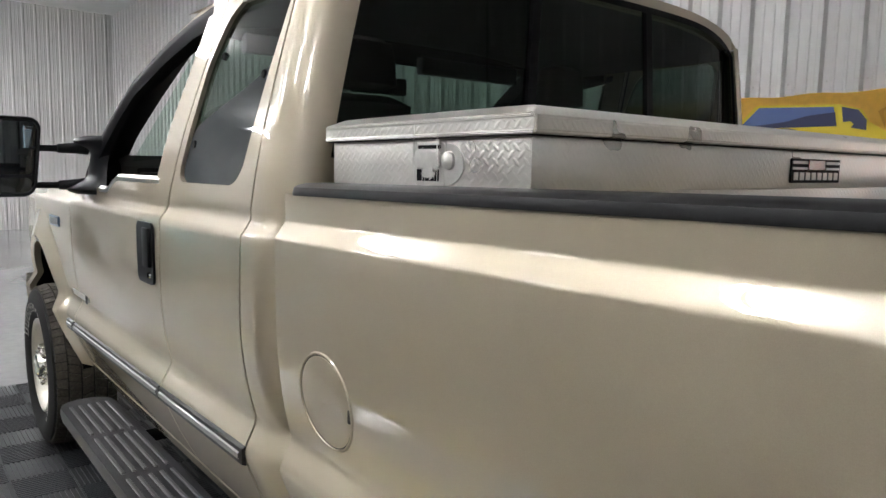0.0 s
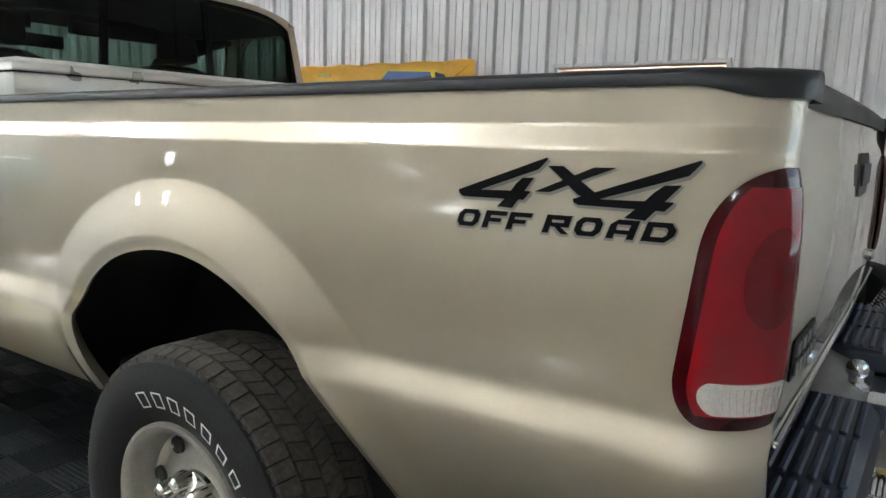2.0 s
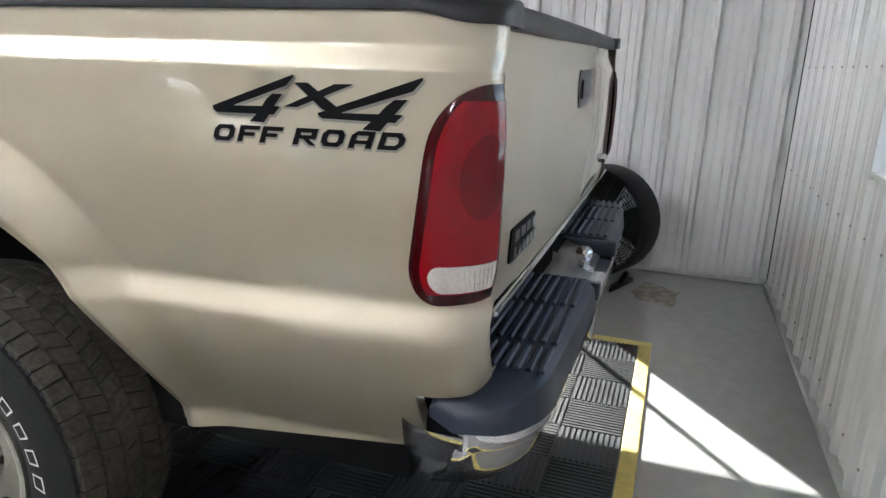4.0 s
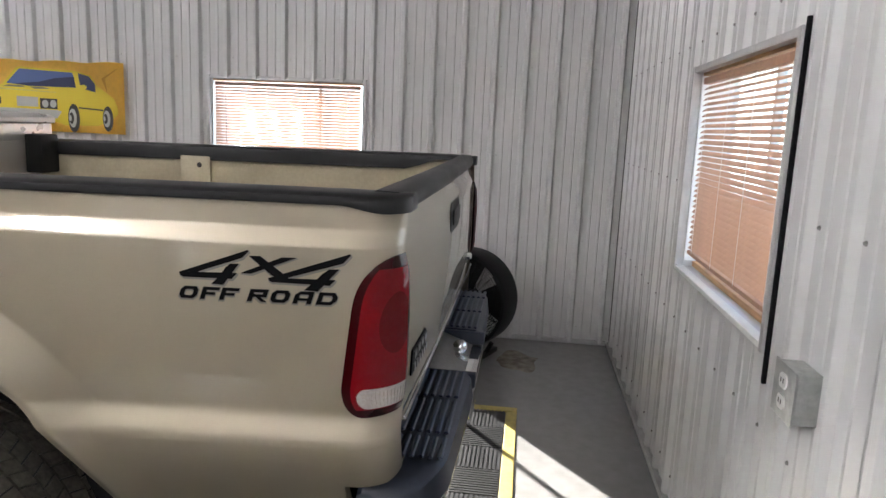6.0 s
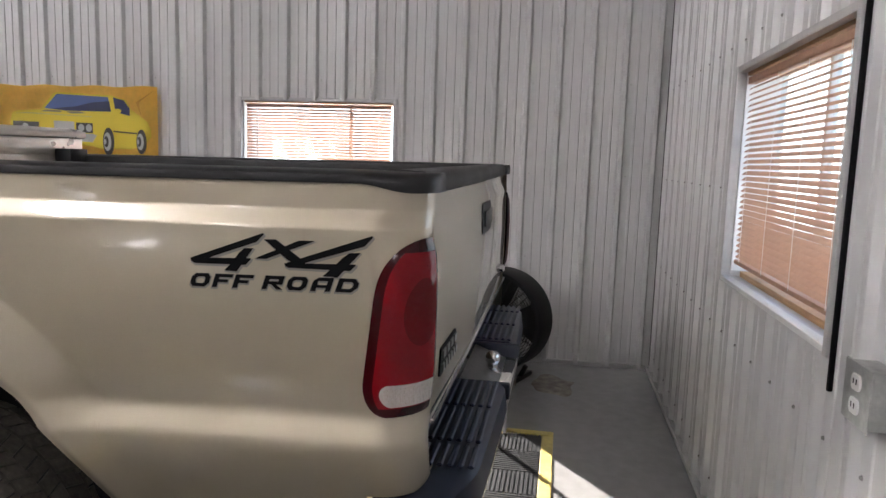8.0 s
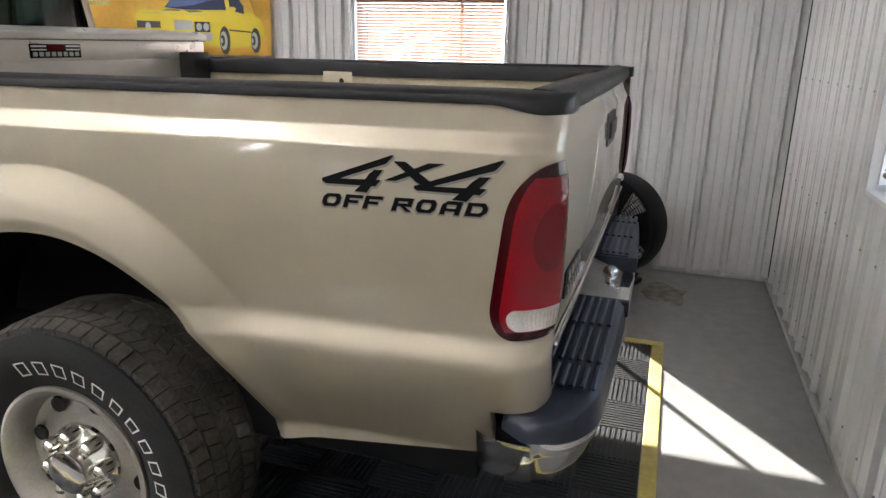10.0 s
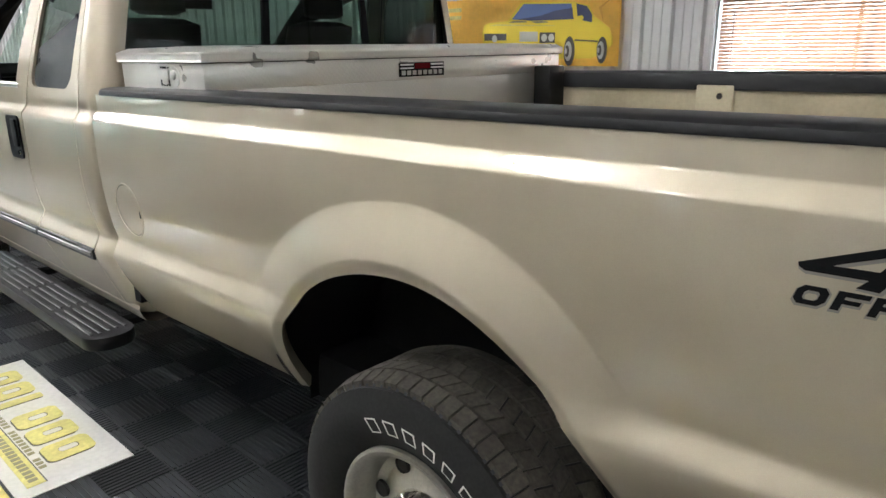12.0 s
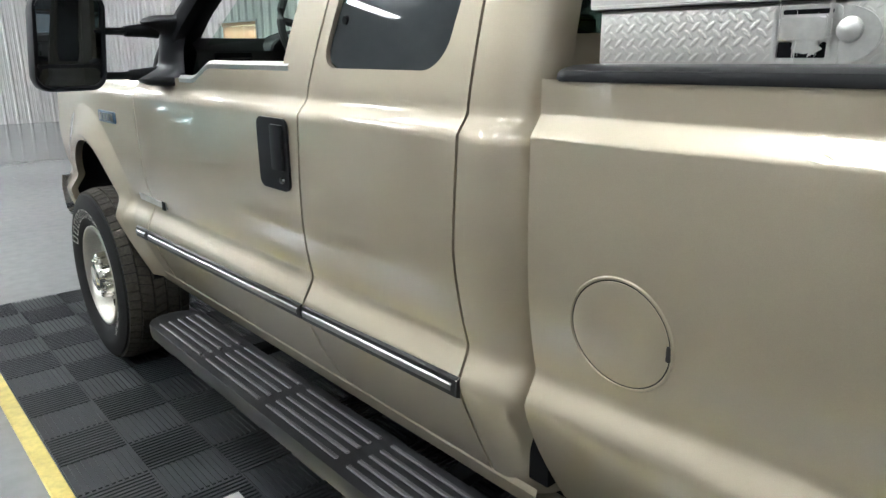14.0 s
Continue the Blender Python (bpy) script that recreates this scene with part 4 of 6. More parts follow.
# rear lamps, wrapped round the corners
LAMP_Z0, LAMP_Z1 = 0.901, 1.236


def lamp_outline(v):
    """Front edge of the lamp along the side, by height from 0 to 1."""
    f = -1.006 - 0.036 * max(v - 0.2, 0)
    f -= 0.095 * (1 - math.sqrt(max(1 - (max(v - 0.64, 0) / 0.36) ** 2.8, 0)))
    f -= 0.048 * (1 - math.sqrt(max(1 - (max(0.18 - v, 0) / 0.18) ** 2, 0)))
    return f


LAMP_END = BED_Y0 + CORNER - CORNER * 1.42


def lamp_patch(sg, v0, v1, a0, a1, off, base=0.0, n=56, m=26, oval=None, pill=0.0):
    """A piece of the lens; a runs from its front edge to its inner edge."""
    bm = bmesh.new()
    grid = []
    for i in range(n):
        row = []
        for j in range(m):
            if oval:
                ca, cv, ra, rv = oval
                r, th = i / (n - 1), 2 * math.pi * j / m
                a, v = ca + ra * r * math.cos(th), cv + rv * r * math.sin(th)
            else:
                v = v0 + (v1 - v0) * (1 - math.cos(math.pi * i / (n - 1))) / 2
                lead = a0 + pill * (1 - math.sin(math.pi * i / (n - 1)))
                a = lead + (a1 - lead) * j / (m - 1)
            f = lamp_outline(v)
            s = f + (LAMP_END - f) * a
            z = LAMP_Z0 + (LAMP_Z1 - LAMP_Z0) * v
            y, inset = bed_plan(s)
            dome = 0.012 * (1 - (2 * min(max(v, 0), 1) - 1) ** 4) * (1 - (1 - min(a * 3, 1)) ** 2)
            ang = 0.0 if s > BED_Y0 + CORNER else (BED_Y0 + CORNER - s) / CORNER
            o = off + dome
            row.append((sg * (bed_x(-1.0, 1.08) + 0.001 - inset + o * math.cos(ang)), y - o * math.sin(ang), z))
        grid.append(row)
    vs = add_grid(bm, grid, closed_v=bool(oval))
    if not oval:
        rim = vs[0] + [r[-1] for r in vs[1:]] + vs[-1][-2::-1] + [r[0] for r in vs[-2:0:-1]]
        low = []
        for v in rim:
            back = Vector((-sg, 0.6 if v.co.y < BED_Y0 + 0.05 else 0.0, 0)).normalized() * (0.014 if not base else base)
            low.append(bm.verts.new(v.co + back))
        for i in range(len(rim)):
            j = (i + 1) % len(rim)
            if (rim[i].co - rim[j].co).length > 1e-6:
                bm.faces.new((rim[i], rim[j], low[j], low[i]))
    return bm


for sg in (LEFT, RIGHT):
    lamp = part("rear_lamp", lamp_patch(sg, 0.0, 1.0, 0.0, 1.0, 0.004), LENS_DARK, truck, "tall rounded red rear lamp with a clear lower lens", 50)
    part("red_lens", lamp_patch(sg, 0.06, 0.93, 0.13, 0.95, 0.007, 0.002), LENS_RED, lamp, "bright red lens", 50)
    part("stop_lens", lamp_patch(sg, 0, 0, 0, 0, 0.0085, oval=(0.66, 0.60, 0.27, 0.19), n=8, m=28), LENS_MID, lamp, "deep red oval lens", 50)
    clear = part("reverse_lens", lamp_patch(sg, 0.07, 0.20, 0.20, 0.92, 0.009, 0.002, 13, 24, pill=0.09), LENS_CLEAR, lamp, "clear ribbed reversing lens", 50)
    for k in range(12):
        a = 0.27 + 0.052 * k
        part("rib", lamp_patch(sg, 0.08, 0.18, a, a + 0.018, 0.0105, 0.002, 4, 3), LENS_CLEAR, clear, angle=50)

# fuel door
FY, FZ, FR = 1.388, 0.944, 0.089
bm = bmesh.new()
rows = []
for r, d in ((0.0, 0.003), (FR * 0.55, 0.003), (FR * 0.86, 0.003), (FR * 0.957, 0.001), (FR * 0.962, -0.010)):
    rows.append([(-(bed_x(FY + r * math.cos(a), FZ + r * math.sin(a)) + d), FY + r * math.cos(a), FZ + r * math.sin(a)) for a in [k * math.pi / 24 for k in range(48)]])
add_grid(bm, rows, closed_v=True)
fuel = part("fuel_door", bm, PAINT, truck, "round fuel door", 50)
bm = bmesh.new()
rows = [[(-(bed_x(FY + r * math.cos(a), FZ + r * math.sin(a)) + d), FY + r * math.cos(a), FZ + r * math.sin(a)) for a in [k * math.pi / 24 for k in range(48)]] for r, d in ((FR * 0.962, 0.0006), (FR * 0.985, 0.0006))]
add_grid(bm, rows, closed_v=True)
part("gap_ring", bm, SEAM, fuel)
bm = bmesh.new()
rows = [[(-(bed_x(FY + r * math.cos(a), FZ + r * math.sin(a)) + d), FY + r * math.cos(a), FZ + r * math.sin(a)) for a in [k * math.pi / 24 for k in range(48)]] for r, d in ((FR * 0.985, 0.0005), (FR * 1.0, 0.003), (FR * 1.03, 0.003), (FR * 1.05, 0.0002))]
add_grid(bm, rows, closed_v=True)
part("rim", bm, PAINT, fuel)
part("finger_notch", box((-(bed_x(FY, FZ) + 0.004), FY - FR + 0.000, FZ - 0.015), (-(bed_x(FY, FZ) - 0.004), FY - FR + 0.008, FZ + 0.010), 0.003), SEAM, fuel)


INSERT = principled("dull_bright_insert", (0.20, 0.20, 0.20), 0.30, 0.8)


# ---- cab ----
def lerp_table(z, zs, ys):
    return float(np.interp(z, zs, ys))


def line_front(z):
    return lerp_table(z, (0.5, 0.53, 0.59, 0.71, 0.85, 1.22, 1.46, 1.80), (2.245, 2.265, 2.305, 2.323, 2.318, 2.295, 2.225, 2.095))


def line_rear(z):
    return lerp_table(z, (0.5, 0.55, 0.79, 1.0, 1.22, 1.305, 1.435, 1.80), (1.715, 1.717, 1.742, 1.757, 1.742, 1.735, 1.728, 1.690))


def glass_corner(z, z0, r):
    h = z - z0
    return r - math.sqrt(max(r * r - (r - h) ** 2, 0)) if h < r else 0.0


Q0, Q1, F0 = 1.322, 1.765, 1.325


def quarter_front(z):
    return 2.225 - 0.30 * (z - Q0) - 0.05 * ease((z - 1.6) / 0.2) - glass_corner(z, Q0, 0.05) - (0.06 - math.sqrt(max(0.0036 - max(z - Q1 + 0.06, 0) ** 2, 0)))


def quarter_rear(z):
    return 1.815 - 0.24 * (z - Q0) + glass_corner(z, Q0, 0.06) + (0.05 - math.sqrt(max(0.0025 - max(z - Q1 + 0.05, 0) ** 2, 0)))


G = 0.0035
ROOF_EDGE = 1.815


def strip(lo, hi, a, b, bias=1.0):
    """Curve for a panel between two upright lines a(z), b(z), from height lo to hi."""
    def curve(u, v):
        z = lo + (hi - lo) * v ** bias
        return a(z) + (b(z) - a(z)) * u, z
    return curve


def sill(y):
    return F0 - 0.045 * ease((y - 2.82) / 0.14)


def a_post(z):
    """Front edge of the black window frame."""
    return lerp_table(z, (1.262, 1.34, 1.42, 1.49, 1.582, 1.656, 1.737, 1.787, 1.80), (3.30, 3.27, 3.20, 3.11, 2.967, 2.832, 2.563, 2.324, 2.19))


def a_inner(z):
    """Inner edge of the screen post trim, deep in the cab."""
    return lerp_table(z, (1.26, 1.394, 1.473, 1.598, 1.683, 1.761, 1.838), (3.262, 3.21, 3.13, 2.935, 2.789, 2.656, 2.50))


def b_post(z):
    """Front edge of the post behind the door glass."""
    return lerp_table(z, (1.32, 1.345, 1.47, 1.60, 1.76, 1.815), (2.402, 2.398, 2.355, 2.285, 2.218, 2.202))


def fend_front(z):
    return 4.66 - 0.10 * ease((z - 0.95) / 0.3) - 0.03 * ease((0.8 - z) / 0.3)


for sg in (LEFT, RIGHT):
    corner = part("cab_corner", panel_patch(strip(0.49, ROOF_EDGE - 0.018, lambda z: CAB_Y0, lambda z: line_rear(z) - G), 14, 80, sg,
                  cab_x), PAINT, truck, "rounded rear corner of the cab", 50)
    rear = part("rear_door", panel_patch(strip(0.52, Q0, lambda z: line_rear(z) + G, lambda z: line_front(z) - G), 16, 60, sg, cab_x), PAINT, truck, "short rear-hinged door", 50)
    part("door_post", panel_patch(strip(Q0, ROOF_EDGE, lambda z: min(line_rear(z) + G, quarter_rear(min(z, Q1)) - 0.005), lambda z: quarter_rear(min(z, Q1)), 1.8), 5, 60, sg, cab_x), PAINT, rear, angle=50)
    part("door_post", panel_patch(strip(Q0, ROOF_EDGE, lambda z: quarter_front(min(z, Q1)), lambda z: max(line_front(z) - G, quarter_front(min(z, Q1)) + 0.01), 1.8), 6, 60, sg, cab_x), PAINT, rear, angle=50)
    part("door_top", panel_patch(strip(Q1 + 0.001, ROOF_EDGE, lambda z: quarter_rear(Q1), lambda z: quarter_front(Q1)), 8, 6, sg, cab_x), PAINT, rear, angle=50)
    bm = bmesh.new()
    rows = []
    for z in [Q0 - 0.006 + (Q1 - Q0 + 0.010) * k / 39 for k in range(40)]:
        zz = min(max(z, Q0), Q1)
        a, b = quarter_rear(zz) - 0.004, quarter_front(zz) + 0.004
        rows.append([(sg * (cab_x(y, z) - 0.012), y, z) for y in span(a, b, 8)])
    add_grid(bm, rows)
    part("quarter_glass", bm, GLASS_DARK, rear, "dark tinted side glass")
    bm = bmesh.new()
    rows = []
    for z in [Q0 + 0.30 * k / 24 for k in range(25)]:
        a, b = quarter_rear(z) + 0.002, quarter_front(z) - 0.002
        lim = a + (b - a) * (1 - ease((z - Q0 - 0.13) / 0.17) ** 0.8)
        rows.append([(sg * (cab_x(y, z) - 0.0105), y, z) for y in span(a, max(lim, a + 0.002), 8)])
    add_grid(bm, rows)
    part("milky_layer", bm, GLASS_MILKY, rear, "milky grey layer over the lower glass")
    if sg == LEFT:
        for yy, zz in ((quarter_front(Q0 + 0.10) - 0.035, Q0 + 0.10), (quarter_rear(Q0 + 0.25) + 0.045, Q0 + 0.25), (quarter_front(Q0 + 0.32) - 0.06, Q0 + 0.32)):
            bm = bmesh.new()
            add_lathe(bm, [(-(cab_x(yy, zz) - 0.006), 0.0), (-(cab_x(yy, zz) - 0.006), 0.009), (-(cab_x(yy, zz) - 0.012), 0.011)], "x", 14, (0, yy, zz))
            part("stud", bm, BLACK, rear, "black glass stud")
    door = part("front_door", panel_patch(lambda u, v: ((line_front(0.52 + (sill(0) - 0.52) * v) + G) * (1 - u) + 3.435 * u, 0.52 + (sill((line_front(1.3)) * (1 - u) + 3.435 * u) - 0.52) * v), 44, 60, sg, cab_x), PAINT, truck, "front door with a dipped window sill", 50)
    part("door_post", panel_patch(strip(F0, ROOF_EDGE, lambda z: line_front(z) + G, b_post), 6, 30, sg, cab_x), PAINT, door, angle=50)
    bm = bmesh.new()
    rows = []
    for z in span(1.275, 1.775, 22):
        a, b = b_post(z) - 0.01, max(a_post(z) - 0.03, b_post(z))
        rows.append([(sg * (cab_x(y, z) - 0.014), y, z) for y in span(a, b, 10)])
    add_grid(bm, rows)
    if sg == RIGHT:
        part("door_glass", bm, GLASS_CLEAR, door, "clear green-tinted door glass")
    bm = bmesh.new()
    add_grid(bm, [[(sg * (cab_x(y, sill(y)) + d), y, sill(y) + h) for y in span(line_front(1.33) + 0.11, 3.05, 30)] for d, h in ((0.002, -0.012), (0.004, 0.0), (-0.006, 0.010), (-0.02, 0.008))])
    part("sill_strip", bm, STEEL, door, "bright strip along the window sill")
    # dark window frame up the screen post and along the roof
    zs = [1.262 + 0.538 * k / 30 for k in range(31)]
    edge = []
    for k, z in enumerate(zs):
        a, b = zs[max(k - 1, 0)], zs[min(k + 1, 30)]
        way = Vector((a_post(b) - a_post(a), b - a)).normalized()
        edge.append((a_post(z), z, way.y, -way.x))
    bm = bmesh.new()
    rows = []
    for q, h in ((0.0, -0.010), (0.008, 0.004), (0.03, 0.009), (0.058, 0.004), (0.066, -0.012), (0.068, -0.03)):
        rows.append([(sg * (cab_x(y, z) + h), y - q * ny * (1.6 - 0.7 * ease((z - 1.45) / 0.2)), z - q * nz * ease((z - 1.30) / 0.1)) for y, z, ny, nz in edge])
    deep = [(sg * (cab_x(3.0, z + 0.03) - 0.125), a_inner(z + 0.02), z + 0.02) for y, z, ny, nz in edge]
    add_grid(bm, rows + [deep])
    part("window_seal", bm, BLACK, door, "wide black window frame", 50)
    bm = bmesh.new()
    wide = [0.008 + 0.055 * ease((z - 1.50) / 0.29) for y, z, ny, nz in edge]
    add_grid(bm, [[(sg * (cab_x(y, z) - 0.010 - 0.055 * (k / 5) ** 1.6 * w / 0.06), y + 0.38 * w * k / 5, z + 0.95 * w * k / 5) for (y, z, ny, nz), w in zip(edge, wide)] for k in range(6)])
    part("screen_post", bm, PAINT, truck, angle=60)
    part("fender", panel_patch(lambda u, v: (3.442 + (fend_front(1.262 - 0.772 * v) - 3.442) * u, 1.262 + (max(0.49, arch_z(3.442 + (4.66 - 3.442) * u, ARCH_F)) - 1.262) * v), 110, 50, sg,
         lambda y, z: cab_x(y, z) - 0.03 * ease((z - 1.20) / 0.065), 0.03), PAINT, truck, "front fender with a flared wheel arch", 50)
    # dark gap strips behind the shut lines
    for fn in (line_front, line_rear):
        bm = bmesh.new()
        add_grid(bm, [[(sg * (cab_x(fn(z), z) - 0.012), fn(z) + d, z) for z in span(0.5, ROOF_EDGE, 50)] for d in (-0.012, 0.012)])
        part("shut_gap", bm, SEAM, truck)
    # rocker under the doors
    bm = bmesh.new()
    add_grid(bm, [[(sg * x, y, z) for y in span(CAB_Y0, 3.62, 12)] for x, z in ((0.90, 0.53), (0.905, 0.515), (0.885, 0.47), (0.84, 0.455), (0.70, 0.46))])
    part("rocker", bm, PAINT, truck)
    # moulding along the doors
    for a, b in ((1.735, line_front(0.70) - 0.006), (line_front(0.70) + 0.006, 3.43), (3.45, 3.56)):
        bm = bmesh.new()
        sec = ((-0.022, 0.0), (-0.018, 0.010), (0.018, 0.010), (0.022, 0.0))
        ys = span(a, b, 16)
        vs = add_grid(bm, [[(sg * (cab_x(y, 0.715) + d), y, 0.725 - 0.0155 * (y - 1.74) + h) for y in ys] for h, d in sec])
        for e in (0, -1):
            bm.faces.new([r[e] for r in vs])
        mould = part("side_moulding", bm, PLASTIC, truck, "dark side moulding with a bright insert")
        bm = bmesh.new()
        add_grid(bm, [[(sg * (cab_x(y, 0.715) + d), y, 0.725 - 0.0155 * (y - 1.74) + h) for y in span(a + 0.012, b - 0.004, 14)] for h, d in ((-0.009, 0.0105), (-0.006, 0.0145), (0.006, 0.0145), (0.009, 0.0105))])
        part("insert", bm, INSERT, mould)

# rear wall of the cab with its wide glass
def back_y(x, z):
    return CAB_Y0 - 0.02 + 0.02 * abs(x / 0.9) ** 2 - 0.16 * max(z - 1.30, 0) ** 1.1 * -0.15 + 0.040 * (abs(x) / 0.9) ** 6


GB0 = 1.385


def glass_top(x):
    return 1.742 + 0.108 * (1 - min(abs(x) / 0.82, 1) ** 6)


def roof_back(x):
    return ROOF_EDGE - 0.012 + 0.075 * (1 - min(abs(x) / 0.838, 1) ** 4.5)


def glass_x(k, t):
    """Across (-1 to 1) and up (0 to 1) the rear glass."""
    z = GB0 + 0.44 * t
    half = 0.880 - 0.24 * (z - 1.40) - glass_corner(z, GB0, 0.07)
    return k * half


def glass_point(k, t, deep):
    x = glass_x(k, t)
    z = GB0 + (glass_top(x) - GB0) * t
    return (x, back_y(x, z) + deep, z)


def back_half(z):
    return cab_x(1.70, z) - 0.088


bm = bmesh.new()
for sg in (LEFT, RIGHT):
    rows = []
    for t in span(0, 1, 26):
        x0, _, z = glass_point(1.0, t, 0)
        x1 = max(back_half(z), x0 + 0.006)
        rows.append([(sg * x, back_y(x, z), z) for x in span(x0, x1, 7)])
    add_grid(bm, rows)
add_grid(bm, [[(x, back_y(x, z), z) for x in span(-back_half(z), back_half(z), 24)] for z in span(0.60, GB0 + 0.001, 8)])
xt = back_half(1.75)
add_grid(bm, [[(k * xt, back_y(k * xt, 1.8), glass_top(k * xt) * (1 - t) + (roof_back(k * xt) + 0.004) * t) for k in span(-1, 1, 33)] for t in span(0, 1, 5)])
part("cab_back", bm, PAINT, truck, "rear wall of the cab round the glass", 50)
for a, b, nm in ((-1.0, -0.315, "side pane"), (-0.295, 0.295, "sliding pane"), (0.315, 1.0, "side pane")):
    bm = bmesh.new()
    add_grid(bm, [[glass_point(k, t, 0.008) for k in span(a, b, 14)] for t in span(0, 1, 20)])
    part("rear_pane", bm, GLASS_DARK, truck, "dark tinted " + nm)
for sg in (LEFT, RIGHT):
    bm = bmesh.new()
    add_grid(bm, [[glass_point(sg * (0.305 + d), t, e) for t in span(0, 1, 16)] for d, e in ((-0.02, 0.012), (-0.018, -0.002), (0.018, -0.002), (0.02, 0.012))])
    part("slider_bar", bm, BLACK, truck, "black upright of the sliding window")
    bm = bmesh.new()
    add_grid(bm, [[glass_point(sg * d, t, -0.003) for t in span(0, 1, 26)] for d in (0.968, 0.985, 1.006)])
    part("glass_seal", bm, BLACK, truck, "black rubber seal")
bm = bmesh.new()
add_grid(bm, [[(glass_x(k, 1), back_y(glass_x(k, 1), 1.8) - 0.003, glass_top(glass_x(k, 1)) + d) for k in span(-1, 1, 30)] for d in (-0.016, 0.003)])
part("glass_seal", bm, BLACK, truck, "black rubber seal")

# roof
bm = bmesh.new()
rows = []
for v in span(0, 1, 26):
    crown = 0.075 + 0.03 * ease(v / 0.25) - 0.04 * ease((v - 0.75) / 0.25)
    rows.append([(x * 0.840, (back_y(x * 0.84, 1.8) + 0.004) * (1 - v) + 2.42 * v, ROOF_EDGE - 0.010 + crown * (1 - abs(x) ** 4.5)) for x in span(-1, 1, 35)])
add_grid(bm, rows)
bmesh.ops.solidify(bm, geom=bm.faces[:], thickness=0.02)
part("roof", bm, PAINT, truck, "beige cab roof", 60)


# windscreen, cowl, bonnet and nose
bm = bmesh.new()
add_grid(bm, [[(x * (0.83 - 0.10 * t), 3.46 - 0.94 * t - 0.16 * x * x * (1 - 0.4 * t), 1.28 + 0.575 * t) for x in span(-1, 1, 16)] for t in span(0, 1, 12)])
part("windscreen", bm, GLASS_CLEAR, truck, "clear windscreen")
bm = bmesh.new()
add_grid(bm, [[(x * (0.835 - 0.10 * t), 3.45 - 0.94 * t - 0.16 * x * x * (1 - 0.4 * t), 1.28 + 0.575 * t) for x in span(-1, 1, 16)] for t in (0.865, 0.93, 1.03)])
part("windscreen_header", bm, BLACK, truck, "dark shade band along the top of the screen")
bm = bmesh.new()
add_grid(bm, [[(x * 0.925, y - 0.03 * x * x, 1.235 + 0.07 * (1 - abs(x) ** 3) - 0.05 * ease((y - 4.1) / 0.7)) for x in span(-1, 1, 24)] for y in span(3.44, 4.72, 24)])
bmesh.ops.solidify(bm, geom=bm.faces[:], thickness=0.02)
part("bonnet", bm, PAINT, truck, "long beige bonnet", 60)
part("nose", box((-0.90, 4.58, 0.62), (0.90, 4.72, 1.21), 0.03, 3), PAINT, truck)
bm = bmesh.new()
rows = []
for k in range(25):
    a = -1 + 2 * k / 24
    x, y = 0.97 * a, 4.84 - 0.16 * abs(a) ** 5
    rows.append([(x, y - 0.10, 0.78), (x, y, 0.77), (x * 1.005, y + 0.015, 0.70), (x, y, 0.60), (x, y - 0.08, 0.58)])
add_grid(bm, rows)
bmesh.ops.solidify(bm, geom=bm.faces[:], thickness=0.004)
part("front_bumper", bm, CHROME, truck, "chrome front bumper")
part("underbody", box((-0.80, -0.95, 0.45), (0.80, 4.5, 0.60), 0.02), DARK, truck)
for y in (REAR_AXLE, FRONT_AXLE):
    bm = bmesh.new()
    add_tube(bm, [(-0.76, y, HUB_Z), (0.76, y, HUB_Z)], 0.06, 12)
    part("axle", bm, DARK, truck)

# cab interior
for sg in (LEFT, RIGHT):
    x = sg * 0.44
    bm = bmesh.new()
    add_box(bm, (x - 0.26, 2.30, 0.88), (x + 0.26, 2.82, 1.06), 0.05, 3)
    part("seat", bm, SEAT, truck, "grey-brown cloth front seat")
    bm = bmesh.new()
    rows = [[(x + (0.25 - 0.05 * v) * math.cos(a), 2.30 - 0.16 * v + 0.075 * math.sin(a), 1.0 + 0.56 * v) for a in [k * math.pi / 10 for k in range(20)]] for v in span(0, 1, 8)]
    rows.append([(x + 0.12 * math.cos(a), 2.13 + 0.03 * math.sin(a), 1.585) for a in [k * math.pi / 10 for k in range(20)]])
    vs = add_grid(bm, rows, closed_v=True)
    bm.faces.new(vs[-1])
    back = part("seat_back", bm, SEAT, truck)
    bm = bmesh.new()
    rows = [[(x + (0.13 - 0.02 * v) * math.cos(a) * c, 2.11 + 0.05 * math.sin(a) * c, 1.60 + 0.15 * v) for a in [k * math.pi / 10 for k in range(20)]] for v, c in ((0, 0.6), (0.1, 0.95), (0.5, 1.0), (0.9, 0.95), (1, 0.6))]
    vs = add_grid(bm, rows, closed_v=True)
    bm.faces.new(vs[-1])
    bm.faces.new(vs[0])
    part("headrest", bm, SEAT, back)
bm = bmesh.new()
add_grid(bm, [[(x, y, z) for x in span(-0.86, 0.86, 12)] for y, z in ((3.20, 0.90), (3.14, 1.10), (3.12, 1.27), (3.13, 1.36), (3.18, 1.402), (3.30, 1.395), (3.34, 1.30), (3.36, 1.0))])
bmesh.ops.solidify(bm, geom=bm.faces[:], thickness=0.02)
part("dashboard", bm, TRIMGREY, truck, "dark dashboard")
part("cab_floor", box((-0.85, 1.62, 0.60), (0.85, 3.25, 0.64)), TRIMGREY, truck)
part("rear_bench", box((-0.78, 1.64, 0.66), (0.78, 1.80, 1.28), 0.06, 3), SEAT, truck)
bm = bmesh.new()
ring = []
for k in range(33):
    a = 2 * math.pi * k / 32
    ring.append((-0.42 + 0.195 * math.cos(a), 3.0 + 0.07 * math.sin(a), 1.42 + 0.185 * math.sin(a)))
